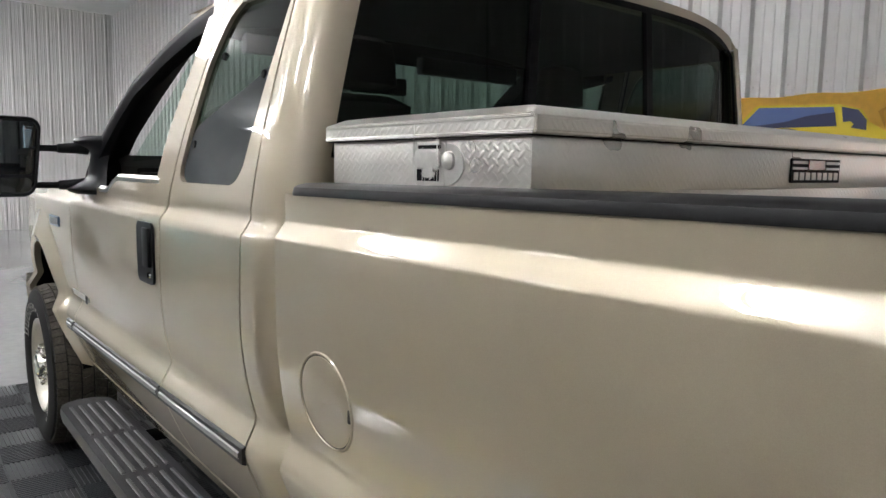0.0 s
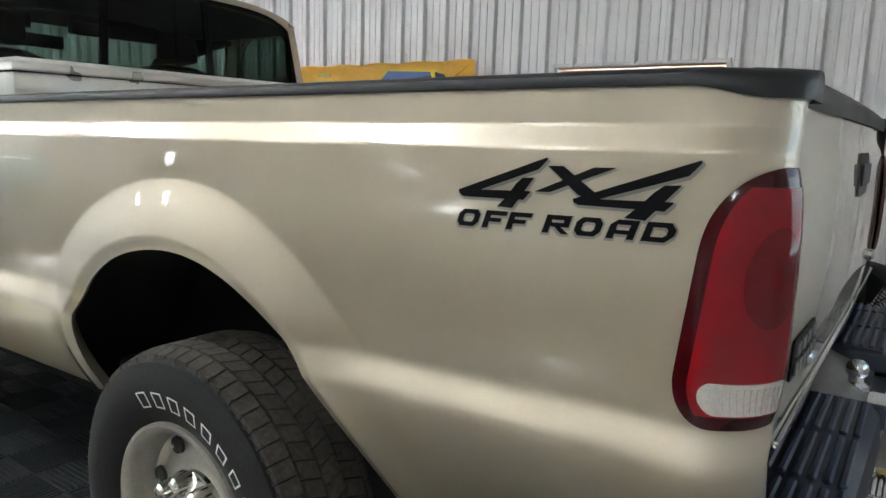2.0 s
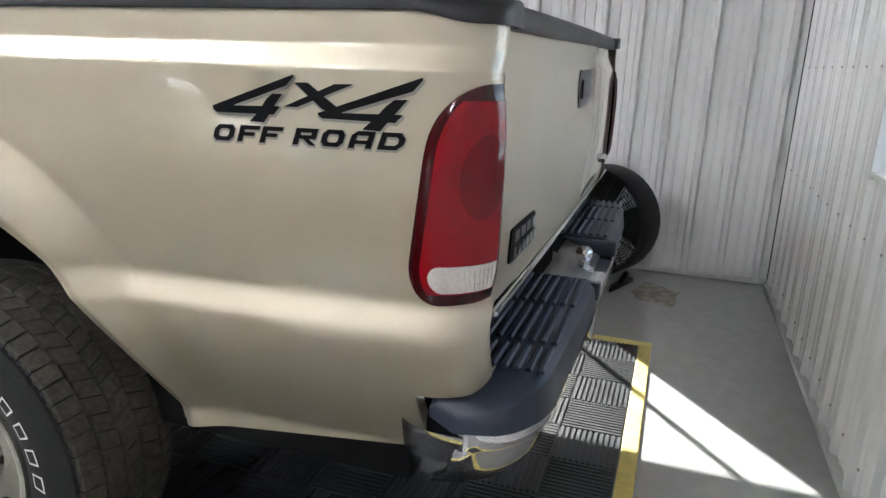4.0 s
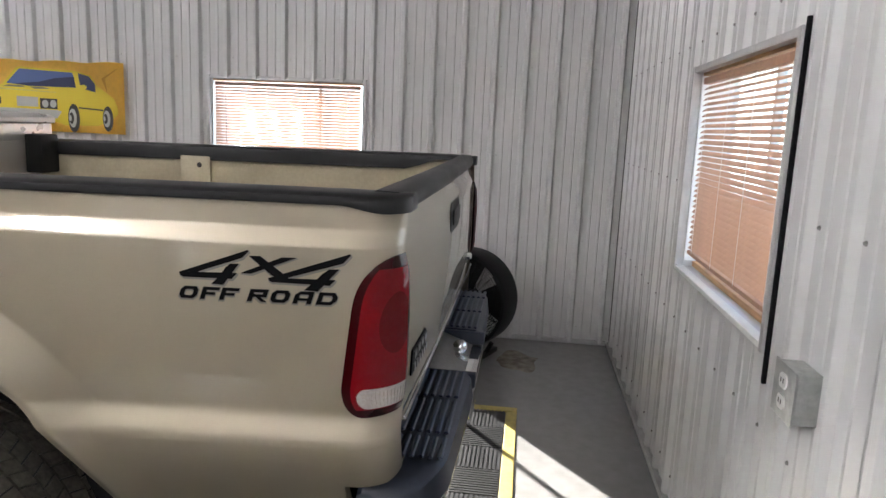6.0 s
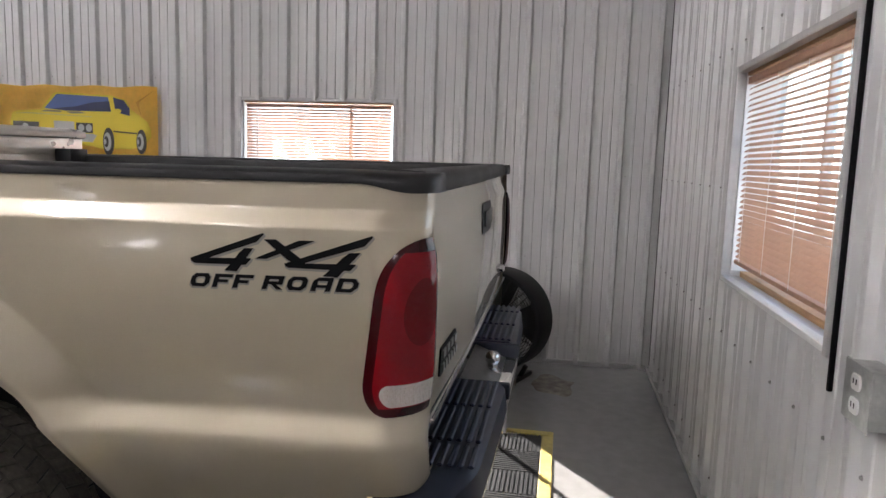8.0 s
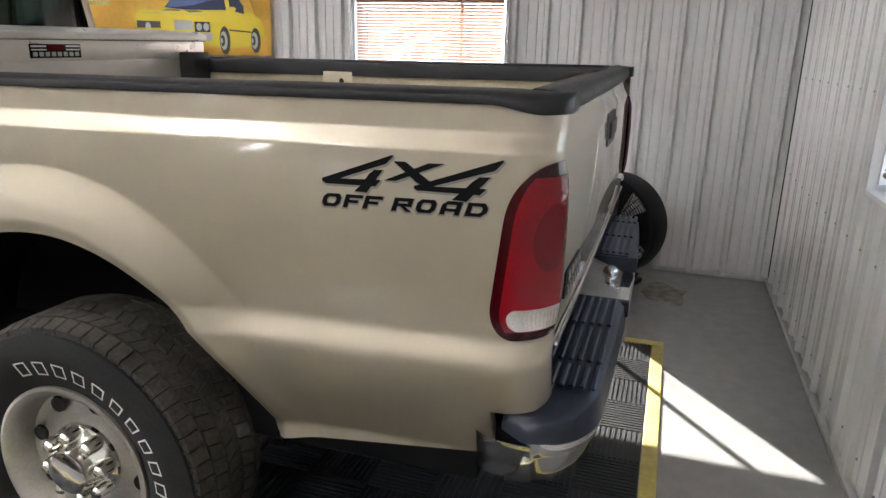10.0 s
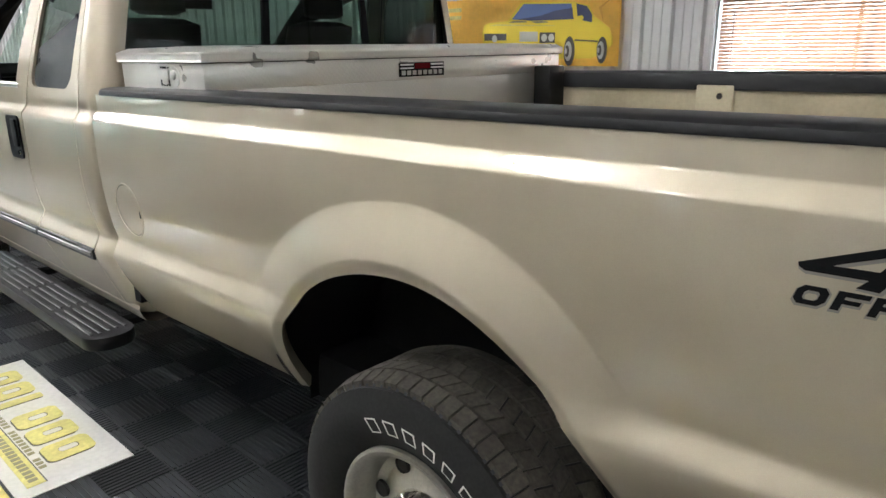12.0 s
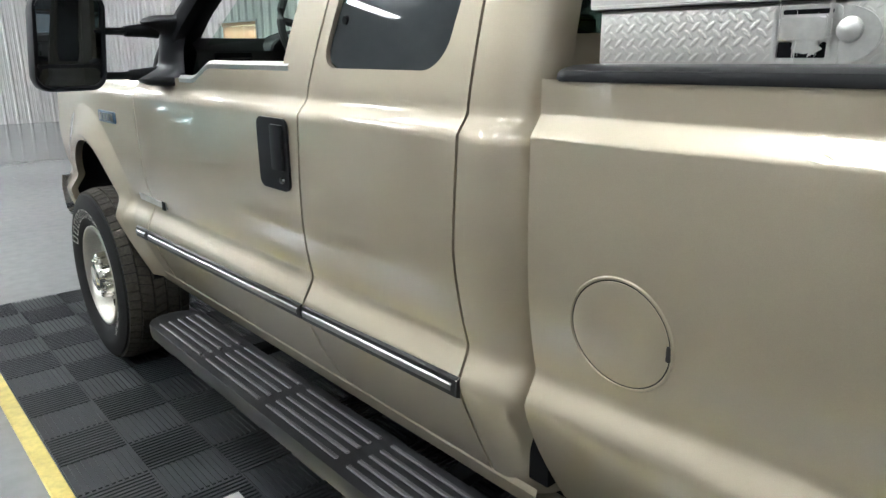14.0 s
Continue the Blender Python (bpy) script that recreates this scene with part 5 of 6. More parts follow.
add_tube(bm, ring, 0.014, 8, cap=False)
wheel_ring = part("steering_wheel", bm, TRIMGREY, truck, "dark steering wheel")
bm = bmesh.new()
for a in (0.2, 2.94, 4.71):
    add_tube(bm, [(-0.42, 3.01, 1.415), (-0.42 + 0.19 * math.cos(a), 3.0 + 0.068 * math.sin(a), 1.42 + 0.18 * math.sin(a))], 0.013, 6)
add_tube(bm, [(-0.42, 3.0, 1.42), (-0.42, 3.15, 1.34)], 0.03, 10)
part("column", bm, TRIMGREY, wheel_ring)
part("rear_view_mirror", box((-0.13, 2.66, 1.66), (0.13, 2.685, 1.73), 0.01), BLACK, truck)
# instrument hood, vents and headliner
bm = bmesh.new()
rows = [[(-0.42 + 0.20 * math.cos(a) * f, y, 1.36 + 0.075 * max(math.sin(a), 0) * f) for a in [math.pi * k / 12 for k in range(13)]] for y, f in ((3.08, 0.96), (3.085, 1.0), (3.20, 0.98))]
add_grid(bm, rows)
part("instrument_hood", bm, TRIMGREY, truck)
for vx in (-0.74, -0.12, 0.30, 0.74):
    vent = part("air_vent", box((vx - 0.065, 3.108, 1.285), (vx + 0.065, 3.125, 1.355), 0.006), BLACK, truck)
    for k in range(3):
        part("louvre", box((vx - 0.058, 3.100, 1.298 + 0.018 * k), (vx + 0.058, 3.1075, 1.302 + 0.018 * k)), TRIMGREY, vent)
bm = bmesh.new()
add_grid(bm, [[(x * 0.80, y, 1.765 + 0.07 * (1 - abs(x) ** 4)) for x in span(-1, 1, 15)] for y in (1.63, 1.9, 2.3, 2.50)])
bmesh.ops.solidify(bm, geom=bm.faces[:], thickness=0.01)
part("headliner", bm, TRIMGREY, truck, "dark headliner under the roof")
for sg in (LEFT, RIGHT):
    lo, hi = sorted((sg * 0.10, sg * 0.62))
    part("sun_visor", box((lo, 2.52, 1.735), (hi, 2.56, 1.80), 0.008), TRIMGREY, truck)

# near-black filler boxes paint the shade in the gap between cab and bed
for sg in (LEFT, RIGHT):
    lo, hi = sorted((sg * 0.86, sg * 0.905))
    part("gap_shade", box((lo, BED_Y1 + 0.001, 0.55), (hi, CAB_Y0 + 0.02, 1.305), 0.004), DARK, truck, "dark filler painting the shade between cab and bed")

# tow mirrors
for sg in (LEFT, RIGHT):
    cx, cy, cz = sg * 1.222, 3.205, 1.388
    lean = 0.10
    def spot(u, v, d):
        return (cx + u + sg * -lean * v, cy + d, cz + v)
    prof = rounded(-0.100, -0.142, 0.100, 0.142, 0.045, 6)
    bm = bmesh.new()
    layers = ((0.90, -0.016), (0.93, -0.034), (0.985, -0.036), (1.0, -0.026), (1.0, 0.02), (0.93, 0.07), (0.74, 0.10), (0.3, 0.112))
    vs = add_grid(bm, [[spot(u * f, v * f, d) for u, v in prof] for f, d in layers], closed_v=True)
    bm.faces.new(vs[-1])
    bm.faces.new(vs[0][::-1])
    head = part("mirror_head", bm, MIRROR_BLACK, truck, "large black towing mirror on two arms", 45)
    for name, v0, v1, label in (("main_glass", -0.062, 0.126, "mirror glass"), ("spot_glass", -0.126, -0.074, "small convex mirror glass")):
        bm = bmesh.new()
        add_prism(bm, rounded(-0.085, v0, 0.085, v1, 0.022, 5), lambda u, v, d: spot(u, v, -0.0175 - d), 0.003)
        part(name, bm, MIRROR, head, label)
    bm = bmesh.new()
    add_prism(bm, rounded(-0.088, -0.073, 0.088, -0.063, 0.003, 2), lambda u, v, d: spot(u, v, -0.0175 - d), 0.012)
    part("divider", bm, MIRROR_BLACK, head)
    for z, x_in in ((1.421, 1.000), (1.288, 0.990)):
        bm = bmesh.new()
        add_tube(bm, [(sg * 1.15, 3.195, z), (sg * 1.08, 3.193, z), (sg * 1.062, 3.193, z), (sg * 1.058, 3.193, z), (sg * x_in, 3.190, z + 0.003), (sg * 0.96, 3.19, z + 0.004)], [0.0115, 0.0115, 0.0125, 0.017, 0.021, 0.026], 14)
        part("mirror_arm", bm, MIRROR_BLACK, head)
    bm = bmesh.new()
    rows = []
    for v in span(0, 1, 22):
        z = 1.255 + 0.215 * v
        u = abs(2 * v - 1.0)
        reach = 0.012 + 0.075 * ease((u - 0.35) / 0.55) * (1 - 0.55 * ease((u - 0.85) / 0.15))
        w = 0.085 + 0.03 * u
        rows.append([(sg * (cab_x(3.15, z) - 0.03 + (0.03 + reach) * math.sin(t) ** 0.8), 3.185 + w * math.cos(t) * (1 - 0.45 * math.sin(t)), z) for t in span(0, math.pi, 13)])
    vs = add_grid(bm, rows)
    bm.faces.new(vs[0])
    bm.faces.new(vs[-1][::-1])
    part("mirror_base", bm, MIRROR_BLACK, head, "black saddle-shaped mirror mount", 60)

# door handles
for y0, y1 in ((2.338, 2.495),):
    bm = bmesh.new()
    add_prism(bm, rounded(y0 + 0.006, 1.023, y1, 1.202, 0.024, 6), lambda u, v, d: (-(cab_x(u, v) + d), u, v), 0.007)
    hnd = part("door_handle", bm, MIRROR_BLACK, truck, "black door handle in a dark bezel")
    bm = bmesh.new()
    add_box(bm, (-(cab_x(y0, 1.12) + 0.018), y0 + 0.016, 1.075), (-(cab_x(y0, 1.12) + 0.0075), y0 + 0.072, 1.188), 0.006)
    part("pull", bm, MIRROR_BLACK, hnd)
    bm = bmesh.new()
    add_lathe(bm, [(-(cab_x(y0, 1.05) + 0.0115), 0.0), (-(cab_x(y0, 1.05) + 0.0115), 0.008), (-(cab_x(y0, 1.05) + 0.006), 0.010)], "x", 14, (0, y0 + 0.04, 1.05))
    part("lock", bm, CHROME, hnd)

# small badges on the fender and the door
bm = bmesh.new()
add_prism(bm, rounded(3.66, 1.095, 3.86, 1.140, 0.008, 3), lambda u, v, d: (-(cab_x(u, v) + d), u, v), 0.005)
bdg = part("fender_badge", bm, BADGE_BLUE, truck, "small dark blue badge with bright bars")
for k in range(4):
    a = 3.68 + 0.044 * k
    part("bar", box((-(cab_x(a, 1.12) + 0.0075), a, 1.103), (-(cab_x(a, 1.12) + 0.0055), a + 0.030, 1.132), 0.001, 1), STEEL, bdg)
bm = bmesh.new()
add_prism(bm, rounded(3.295, 0.818, 3.56, 0.842, 0.004, 2), lambda u, v, d: (-(cab_x(u, v) + d), u, v), 0.004)
bdg = part("door_badge", bm, STEEL, truck, "thin grey badge with a dark end")
part("bar", box((-(cab_x(3.26, 0.834) + 0.0065), 3.293, 0.814), (-(cab_x(3.26, 0.834) + 0.0045), 3.325, 0.846), 0.002, 1), DECAL, bdg)


# side steps
def running_board(sg):
    y0, y1, xi, xo, z = 1.62, 3.30, 0.895, 1.088, 0.435
    out = rounded(y0, xi, y1, xo, 0.085, 8)
    bm = bmesh.new()
    layers = ((0.985, 0.0), (1.0, -0.008), (1.0, -0.03), (0.96, -0.05))
    cy, cx = (y0 + y1) / 2, (xi + xo) / 2
    rows = [[(sg * (cx + (x - cx) * f), cy + (y - cy) * (1 - (1 - f) * 0.15), z + d) for y, x in out] for f, d in layers]
    vs = add_grid(bm, rows, closed_v=True)
    bm.faces.new(vs[0][::-1])
    bm.faces.new(vs[-1])
    board = part("running_board", bm, STEP_BLACK, truck, "long grey-black side step with ribbed treads", 45)
    for seg in range(4):
        a = y0 + 0.07 + seg * 0.39
        for k in range(5):
            x = xi + 0.032 + k * 0.032
            lo, hi = sorted((sg * (x - 0.006), sg * (x + 0.006)))
            part("tread_rib", box((lo, a, z), (hi, a + 0.345, z + 0.006), 0.002, 1), STEP_RIB, board)
    for y in (1.9, 2.9):
        lo, hi = sorted((sg * 0.70, sg * 0.95))
        part("bracket", box((lo, y - 0.03, z - 0.075), (hi, y + 0.03, z - 0.045), 0.006), DARK, board)


STEP_BLACK = grain(principled("side_step_plastic", (0.011, 0.0115, 0.013), 0.42, Specular_IOR_Level=0.35), 400, 0.2, 0.1, 6, 0.12, 0.08, distance=0.001)
STEP_RIB = grain(principled("worn_grey_rib", (0.065, 0.065, 0.066), 0.45), 200, 0.15, 0, 5, 0.25)
for sg in (LEFT, RIGHT):
    running_board(sg)


# rear bumper
def bumper_plan(a):
    """From the left end round to the right end: a from -1 to 1."""
    q = max(abs(a) - 0.82, 0) / 0.18
    return 0.925 * a, -1.178 - 0.016 * math.cos(a * math.pi / 2) + 0.125 * (1 - math.sqrt(max(1 - q * q, 0)))


BUMP = 0.740
bm = bmesh.new()
rows = []
ends = [math.sin(math.pi / 2 * v) for v in span(-1, 1, 61)]
plan = [bumper_plan(a) for a in ends]
for x, y in plan:
    rows.append([(x * 0.97, y + 0.03, BUMP - 0.078), (x, y + 0.002, BUMP - 0.082), (x, y - 0.004, BUMP - 0.092), (x, y - 0.003, BUMP - 0.108), (x, y + 0.004, BUMP - 0.113), (x, y + 0.006, BUMP - 0.118), (x * 0.998, y + 0.014, BUMP - 0.150), (x * 0.990, y + 0.030, BUMP - 0.182), (x * 0.975, y + 0.06, BUMP - 0.20)])
add_grid(bm, rows)
bmesh.ops.solidify(bm, geom=bm.faces[:], thickness=0.004)
bumper = part("rear_bumper", bm, CHROME, truck, "chrome rear step bumper with dark ribbed pads", 50)
bumper.location.y = -0.027


def bumper_pad(a0, a1, name):
    bm = bmesh.new()
    rows = []
    for k in range(41):
        a = a0 + (a1 - a0) * k / 40
        x, y = bumper_plan(a)
        yi = max(-1.000, y + 0.022)
        fall = 0.040 * (max(abs(a) - 0.87, 0) / 0.13) ** 1.8
        top = BUMP - fall
        rows.append([(x, yi, BUMP - 0.06), (x, yi, top - 0.004), (x, yi - 0.01, top), (x * 0.985, y + 0.030, top), (x * 0.994, y + 0.014, top - 0.005), (x * 1.003, y + 0.001, top - 0.017), (x * 1.006, y - 0.007, BUMP - 0.080), (x, y + 0.01, BUMP - 0.084)])
    vs = add_grid(bm, rows)
    bm.faces.new(vs[0])
    bm.faces.new(vs[-1][::-1])
    pad = part(name, bm, SKYLIT_PAD, bumper, "dark ribbed rubber step pad with a painted skylight tint", 40)
    for r in range(7):
        for k in range(3):
            xa = (a0 + (a1 - a0) * (k + 0.05) / 3.0) * 0.925
            xb = (a0 + (a1 - a0) * (k + 0.95) / 3.0) * 0.925
            xa, xb = max(min(xa, xb), -0.815), min(max(xa, xb), 0.815)
            if xb - xa < 0.05:
                continue
            y0 = -1.026 - r * 0.0222
            part("pad_rib", box((xa, y0 - 0.014, BUMP - 0.001), (xb, y0, BUMP + 0.007), 0.005, 1), SHEEN_RIB, pad)


bumper_pad(-1.0, -0.245, "step_pad")
bumper_pad(0.245, 1.0, "step_pad")
# plate recess in the middle
part("plate_recess", box((-0.228, -1.200, BUMP - 0.16), (0.228, -1.05, BUMP - 0.052), 0.01), CHROME, bumper, "bright recess between the step pads")
for sg in (LEFT, RIGHT):
    lo, hi = sorted((sg * 0.205, sg * 0.233))
    part("recess_edge", box((lo, -1.205, BUMP - 0.051), (hi, -1.04, BUMP - 0.004), 0.006), SKYLIT_PAD, bumper)
bm = bmesh.new()
add_grid(bm, [[(x, -1.052 - 0.150 * t, BUMP - 0.010 - 0.058 * t) for x in span(-0.203, 0.203, 6)] for t in span(0, 1, 6)])
bmesh.ops.solidify(bm, geom=bm.faces[:], thickness=0.004)
part("recess_plate", bm, STEEL, bumper, "bright sloping plate under the tow ball")
bm = bmesh.new()
add_lathe(bm, [(BUMP - 0.052, 0.030), (BUMP - 0.040, 0.030), (BUMP - 0.034, 0.017), (BUMP - 0.022, 0.017), (BUMP - 0.014, 0.024), (BUMP - 0.002, 0.026), (BUMP + 0.010, 0.022), (BUMP + 0.018, 0.012), (BUMP + 0.020, 0.0)], "z", 24, (0.03, -1.13, 0))
part("tow_ball", bm, CHROME, bumper, "chrome tow ball")
for sg in (LEFT, RIGHT):
    lo, hi = sorted((sg * 0.80, sg * 0.86))
    part("bumper_bracket", box((lo, -1.040, BUMP - 0.19), (hi, -0.945, BUMP - 0.095), 0.01), DARK, bumper)
    bm = bmesh.new()
    add_grid(bm, [[(sg * (0.929 - 0.030 * v ** 1.4 - 0.030 * u ** 4), -1.062 + 0.122 * u, BUMP - 0.088 - 0.105 * v) for u in span(0, 1, 14)] for v in span(0, 1, 10)])
    bmesh.ops.solidify(bm, geom=bm.faces[:], thickness=0.004)
    part("bumper_end", bm, CHROME, bumper, "chrome end of the bumper turned round the corner", 50)


# ---- wheels ----
def wheel(y, sg, turn):
    R, W, RIM = 0.388, 0.270, 0.212
    xo, xi = 0.0, -W
    rim_bm = bmesh.new()
    add_lathe(rim_bm, [(-0.02, RIM + 0.012), (-0.008, RIM + 0.012), (-0.006, RIM + 0.004), (-0.014, RIM - 0.010), (-0.04, RIM - 0.020), (-0.075, RIM - 0.028), (-0.085, RIM - 0.05), (-0.070, 0.13), (-0.062, 0.105), (-0.060, 0.0)], "x", 64)
    w = part("wheel", rim_bm, ALLOY, truck, "eight-lug alloy wheel in an off-road tyre", 40)
    w.matrix_local = pose(sg * 1.035, y, HUB_Z, turn, 0, 0 if sg > 0 else 180)
    # tyre carcass
    bm = bmesh.new()
    prof = [(-0.030, RIM + 0.006), (-0.016, RIM + 0.014), (-0.002, RIM + 0.045), (0.010, RIM + 0.085), (0.008, RIM + 0.115), (-0.004, RIM + 0.150), (-0.022, R - 0.025), (-0.040, R - 0.014), (-0.10, R - 0.011), (-W / 2, R - 0.010), (-W + 0.10, R - 0.011), (-W + 0.04, R - 0.014), (-W + 0.022, R - 0.025), (-W, RIM + 0.12), (-W, RIM + 0.05), (-W + 0.03, RIM + 0.006)]
    add_lathe(bm, prof, "x", 72)
    tyre = part("tyre", bm, RUBBER, w, "black all-terrain tyre with raised white marks", 60)
    # tread blocks
    bm = bmesh.new()
    n = 62
    for row, (xa, xb, skew) in enumerate(((-0.055, -0.014, 0.0), (-0.108, -0.062, 0.35), (-0.160, -0.115, -0.35), (-0.213, -0.167, 0.35), (-0.261, -0.220, 0.0))):
        for k in range(n):
            t0 = 2 * math.pi * (k + 0.5 * (row % 2)) / n
            t1 = t0 + 2 * math.pi / n * 0.87
            lo_r = R - 0.022
            for_x = ((xa, 0), (xb, 1))
            v = []
            for r in (lo_r, R):
                for x, e in for_x:
                    drop = 0.012 if (row == 0 and e == 1) or (row == 4 and e == 0) else 0.0
                    for t in (t0, t1):
                        tt = t + skew * (e - 0.5) * 2 * math.pi / n
                        rr = r - (drop if r == R else 0.02 * (drop > 0))
                        v.append(bm.verts.new((x, rr * math.cos(tt), rr * math.sin(tt))))
            a, b, c, d, e2, f, g, h = v
            for q in ((e2, f, h, g), (a, e2, g, c), (b, d, h, f), (a, b, f, e2), (c, g, h, d)):
                bm.faces.new(q)
    tread = tagged(part("tread", bm, TREAD, w, "worn blocky tread", 30), kind="stuff")
    # shoulder grooves on the upper sidewall
    bm = bmesh.new()
    for k in range(92):
        t = 2 * math.pi * k / 92
        p = [(x, r * math.cos(t + s), r * math.sin(t + s)) for x, r, s in ((-0.0005, R - 0.052, -0.010), (-0.0005, R - 0.052, 0.010), (-0.019, R - 0.018, 0.012), (-0.019, R - 0.018, -0.012))]
        q = [(a + 0.004, b, c) for a, b, c in p]
        vs = add_grid(bm, [[p[0], p[1]], [q[0], q[1]], [q[3], q[2]], [p[3], p[2]]])
    tagged(part("shoulder_ribs", bm, SHOULDER, w, "lighter grey shoulder ribs", 30), kind="stuff")
    # raised white marks, plain bars in outline
    for base, count, step in ((radians(100), 10, radians(11.5)), (radians(-75), 3, radians(11.5))):
        for k in range(count):
            t = base - k * step
            bm = bmesh.new()
            for r0, r1, a0, a1 in ((RIM + 0.050, RIM + 0.0535, -0.062, 0.062), (RIM + 0.0845, RIM + 0.088, -0.062, 0.062), (RIM + 0.0535, RIM + 0.0845, -0.062, -0.047), (RIM + 0.0535, RIM + 0.0845, 0.047, 0.062)):
                pts = []
                for r in (r0, r1):
                    for a in span(a0, a1, 4):
                        xx = float(np.interp(r, (RIM + 0.045, RIM + 0.085, RIM + 0.115), (-0.002, 0.010, 0.008))) + 0.0012
                        pts.append((xx, r * math.cos(t + a), r * math.sin(t + a)))
                add_grid(bm, [pts[:4], pts[4:]])
            part("white_mark", bm, TYRE_WHITE, w)
    # holes in the disc
    for k in range(8):
        a = 2 * math.pi * (k + 0.5) / 8
        bm = bmesh.new()
        add_lathe(bm, [(0.0, 0.0), (0.0, 0.017), (0.004, 0.020), (-0.004, 0.022)], "x", 18, (-0.070, 0.158 * math.cos(a), 0.158 * math.sin(a)))
        part("hole", bm, SEAM, w)
    # centre cap with lug covers
    bm = bmesh.new()
    add_lathe(bm, [(-0.066, 0.105), (-0.052, 0.102), (-0.040, 0.075), (-0.022, 0.062), (-0.006, 0.060), (0.006, 0.056), (0.012, 0.046), (0.010, 0.0)], "x", 40)
    part("hub_cap", bm, POLISHED, w, "polished centre cap")
    for k in range(8):
        bm = bmesh.new()
        a = 2 * math.pi * k / 8
        add_lathe(bm, [(-0.064, 0.021), (-0.030, 0.020), (-0.010, 0.017), (-0.004, 0.010), (-0.003, 0.0)], "x", 12, (0, 0.083 * math.cos(a), 0.083 * math.sin(a)))
        part("lug_cover", bm, POLISHED, w)
    return w


TYRE_WHITE = principled("white_tyre_mark", (0.70, 0.68, 0.63), 0.7)
w_first = wheel(REAR_AXLE, LEFT, 8)
for y, sg, turn in ((FRONT_AXLE, LEFT, 55), (REAR_AXLE, RIGHT, 20), (FRONT_AXLE, RIGHT, 40)):
    c = copy_thing(w_first, pose(sg * (1.035 if y == REAR_AXLE else 1.03), y, HUB_Z, turn, 0, 0 if sg > 0 else 180))


# ---- decal on the bed side: 4x4 over OFF ROAD ----
def decal_place(off):
    def place(u, v, d):
        y, z = -0.659 - 1.062 * u, 1.128 + 1.04 * v
        return (-(0.9832 + off + d), y, z)
    return place


def sketch(*pts):
    """Outline drawn on a slanted sheet, in steps of 0.352 mm."""
    return [((x - 65) * 0.000352, (375 + 0.0444 * (x - 70) - y) * 0.000318) for x, y in pts]


PIECES = [
    sketch((80, 208), (470, 62), (474, 72), (437, 113), (320, 150), (190, 203), (105, 240), (84, 225)),
    sketch((84, 206), (408, 206), (403, 214), (378, 245), (104, 239)),
    sketch((262, 278), (330, 283), (420, 148), (372, 149), (345, 172), (305, 232)),
    sketch((476, 97), (537, 97), (668, 205), (640, 232), (600, 214)),
    sketch((424, 207), (488, 208), (742, 103), (658, 102)),
    sketch((582, 232), (1028, 72), (1032, 82), (992, 131), (850, 172), (712, 220), (606, 258), (586, 246)),
    sketch((584, 229), (950, 231), (946, 240), (920, 268), (604, 256)),
    sketch((780, 300), (856, 307), (972, 166), (915, 168), (880, 196), (830, 252)),
]


def grow(poly, g):
    cu, cv = sum(p[0] for p in poly) / len(poly), sum(p[1] for p in poly) / len(poly)
    out = []
    n = len(poly)
    for i in range(n):
        a, b, c = Vector(poly[i - 1]), Vector(poly[i]), Vector(poly[(i + 1) % n])
        n1, n2 = (b - a).orthogonal().normalized(), (c - b).orthogonal().normalized()
        m = (n1 + n2)
        m = m.normalized() if m.length > 1e-5 else n1
        if m.dot(b - Vector((cu, cv))) < 0:
            m = -m
        out.append((b.x + m.x * g, b.y + m.y * g))
    return out


pieces = PIECES
bm = bmesh.new()
for k, p in enumerate(pieces):
    add_prism(bm, [(u + 0.0015, v - 0.0022) for u, v in grow(p, 0.0022)], decal_place(0.0004 + 0.00002 * k), 0.0003)
decal_edge = part("decal_edge", bm, DECAL_EDGE, truck, "silver outline of the decal")
bm = bmesh.new()
for k, p in enumerate(pieces):
    add_prism(bm, p, decal_place(0.0010 + 0.00004 * k), 0.0004)
part("four_by_four", bm, DECAL, decal_edge, "bold slanted black letters 4x4")


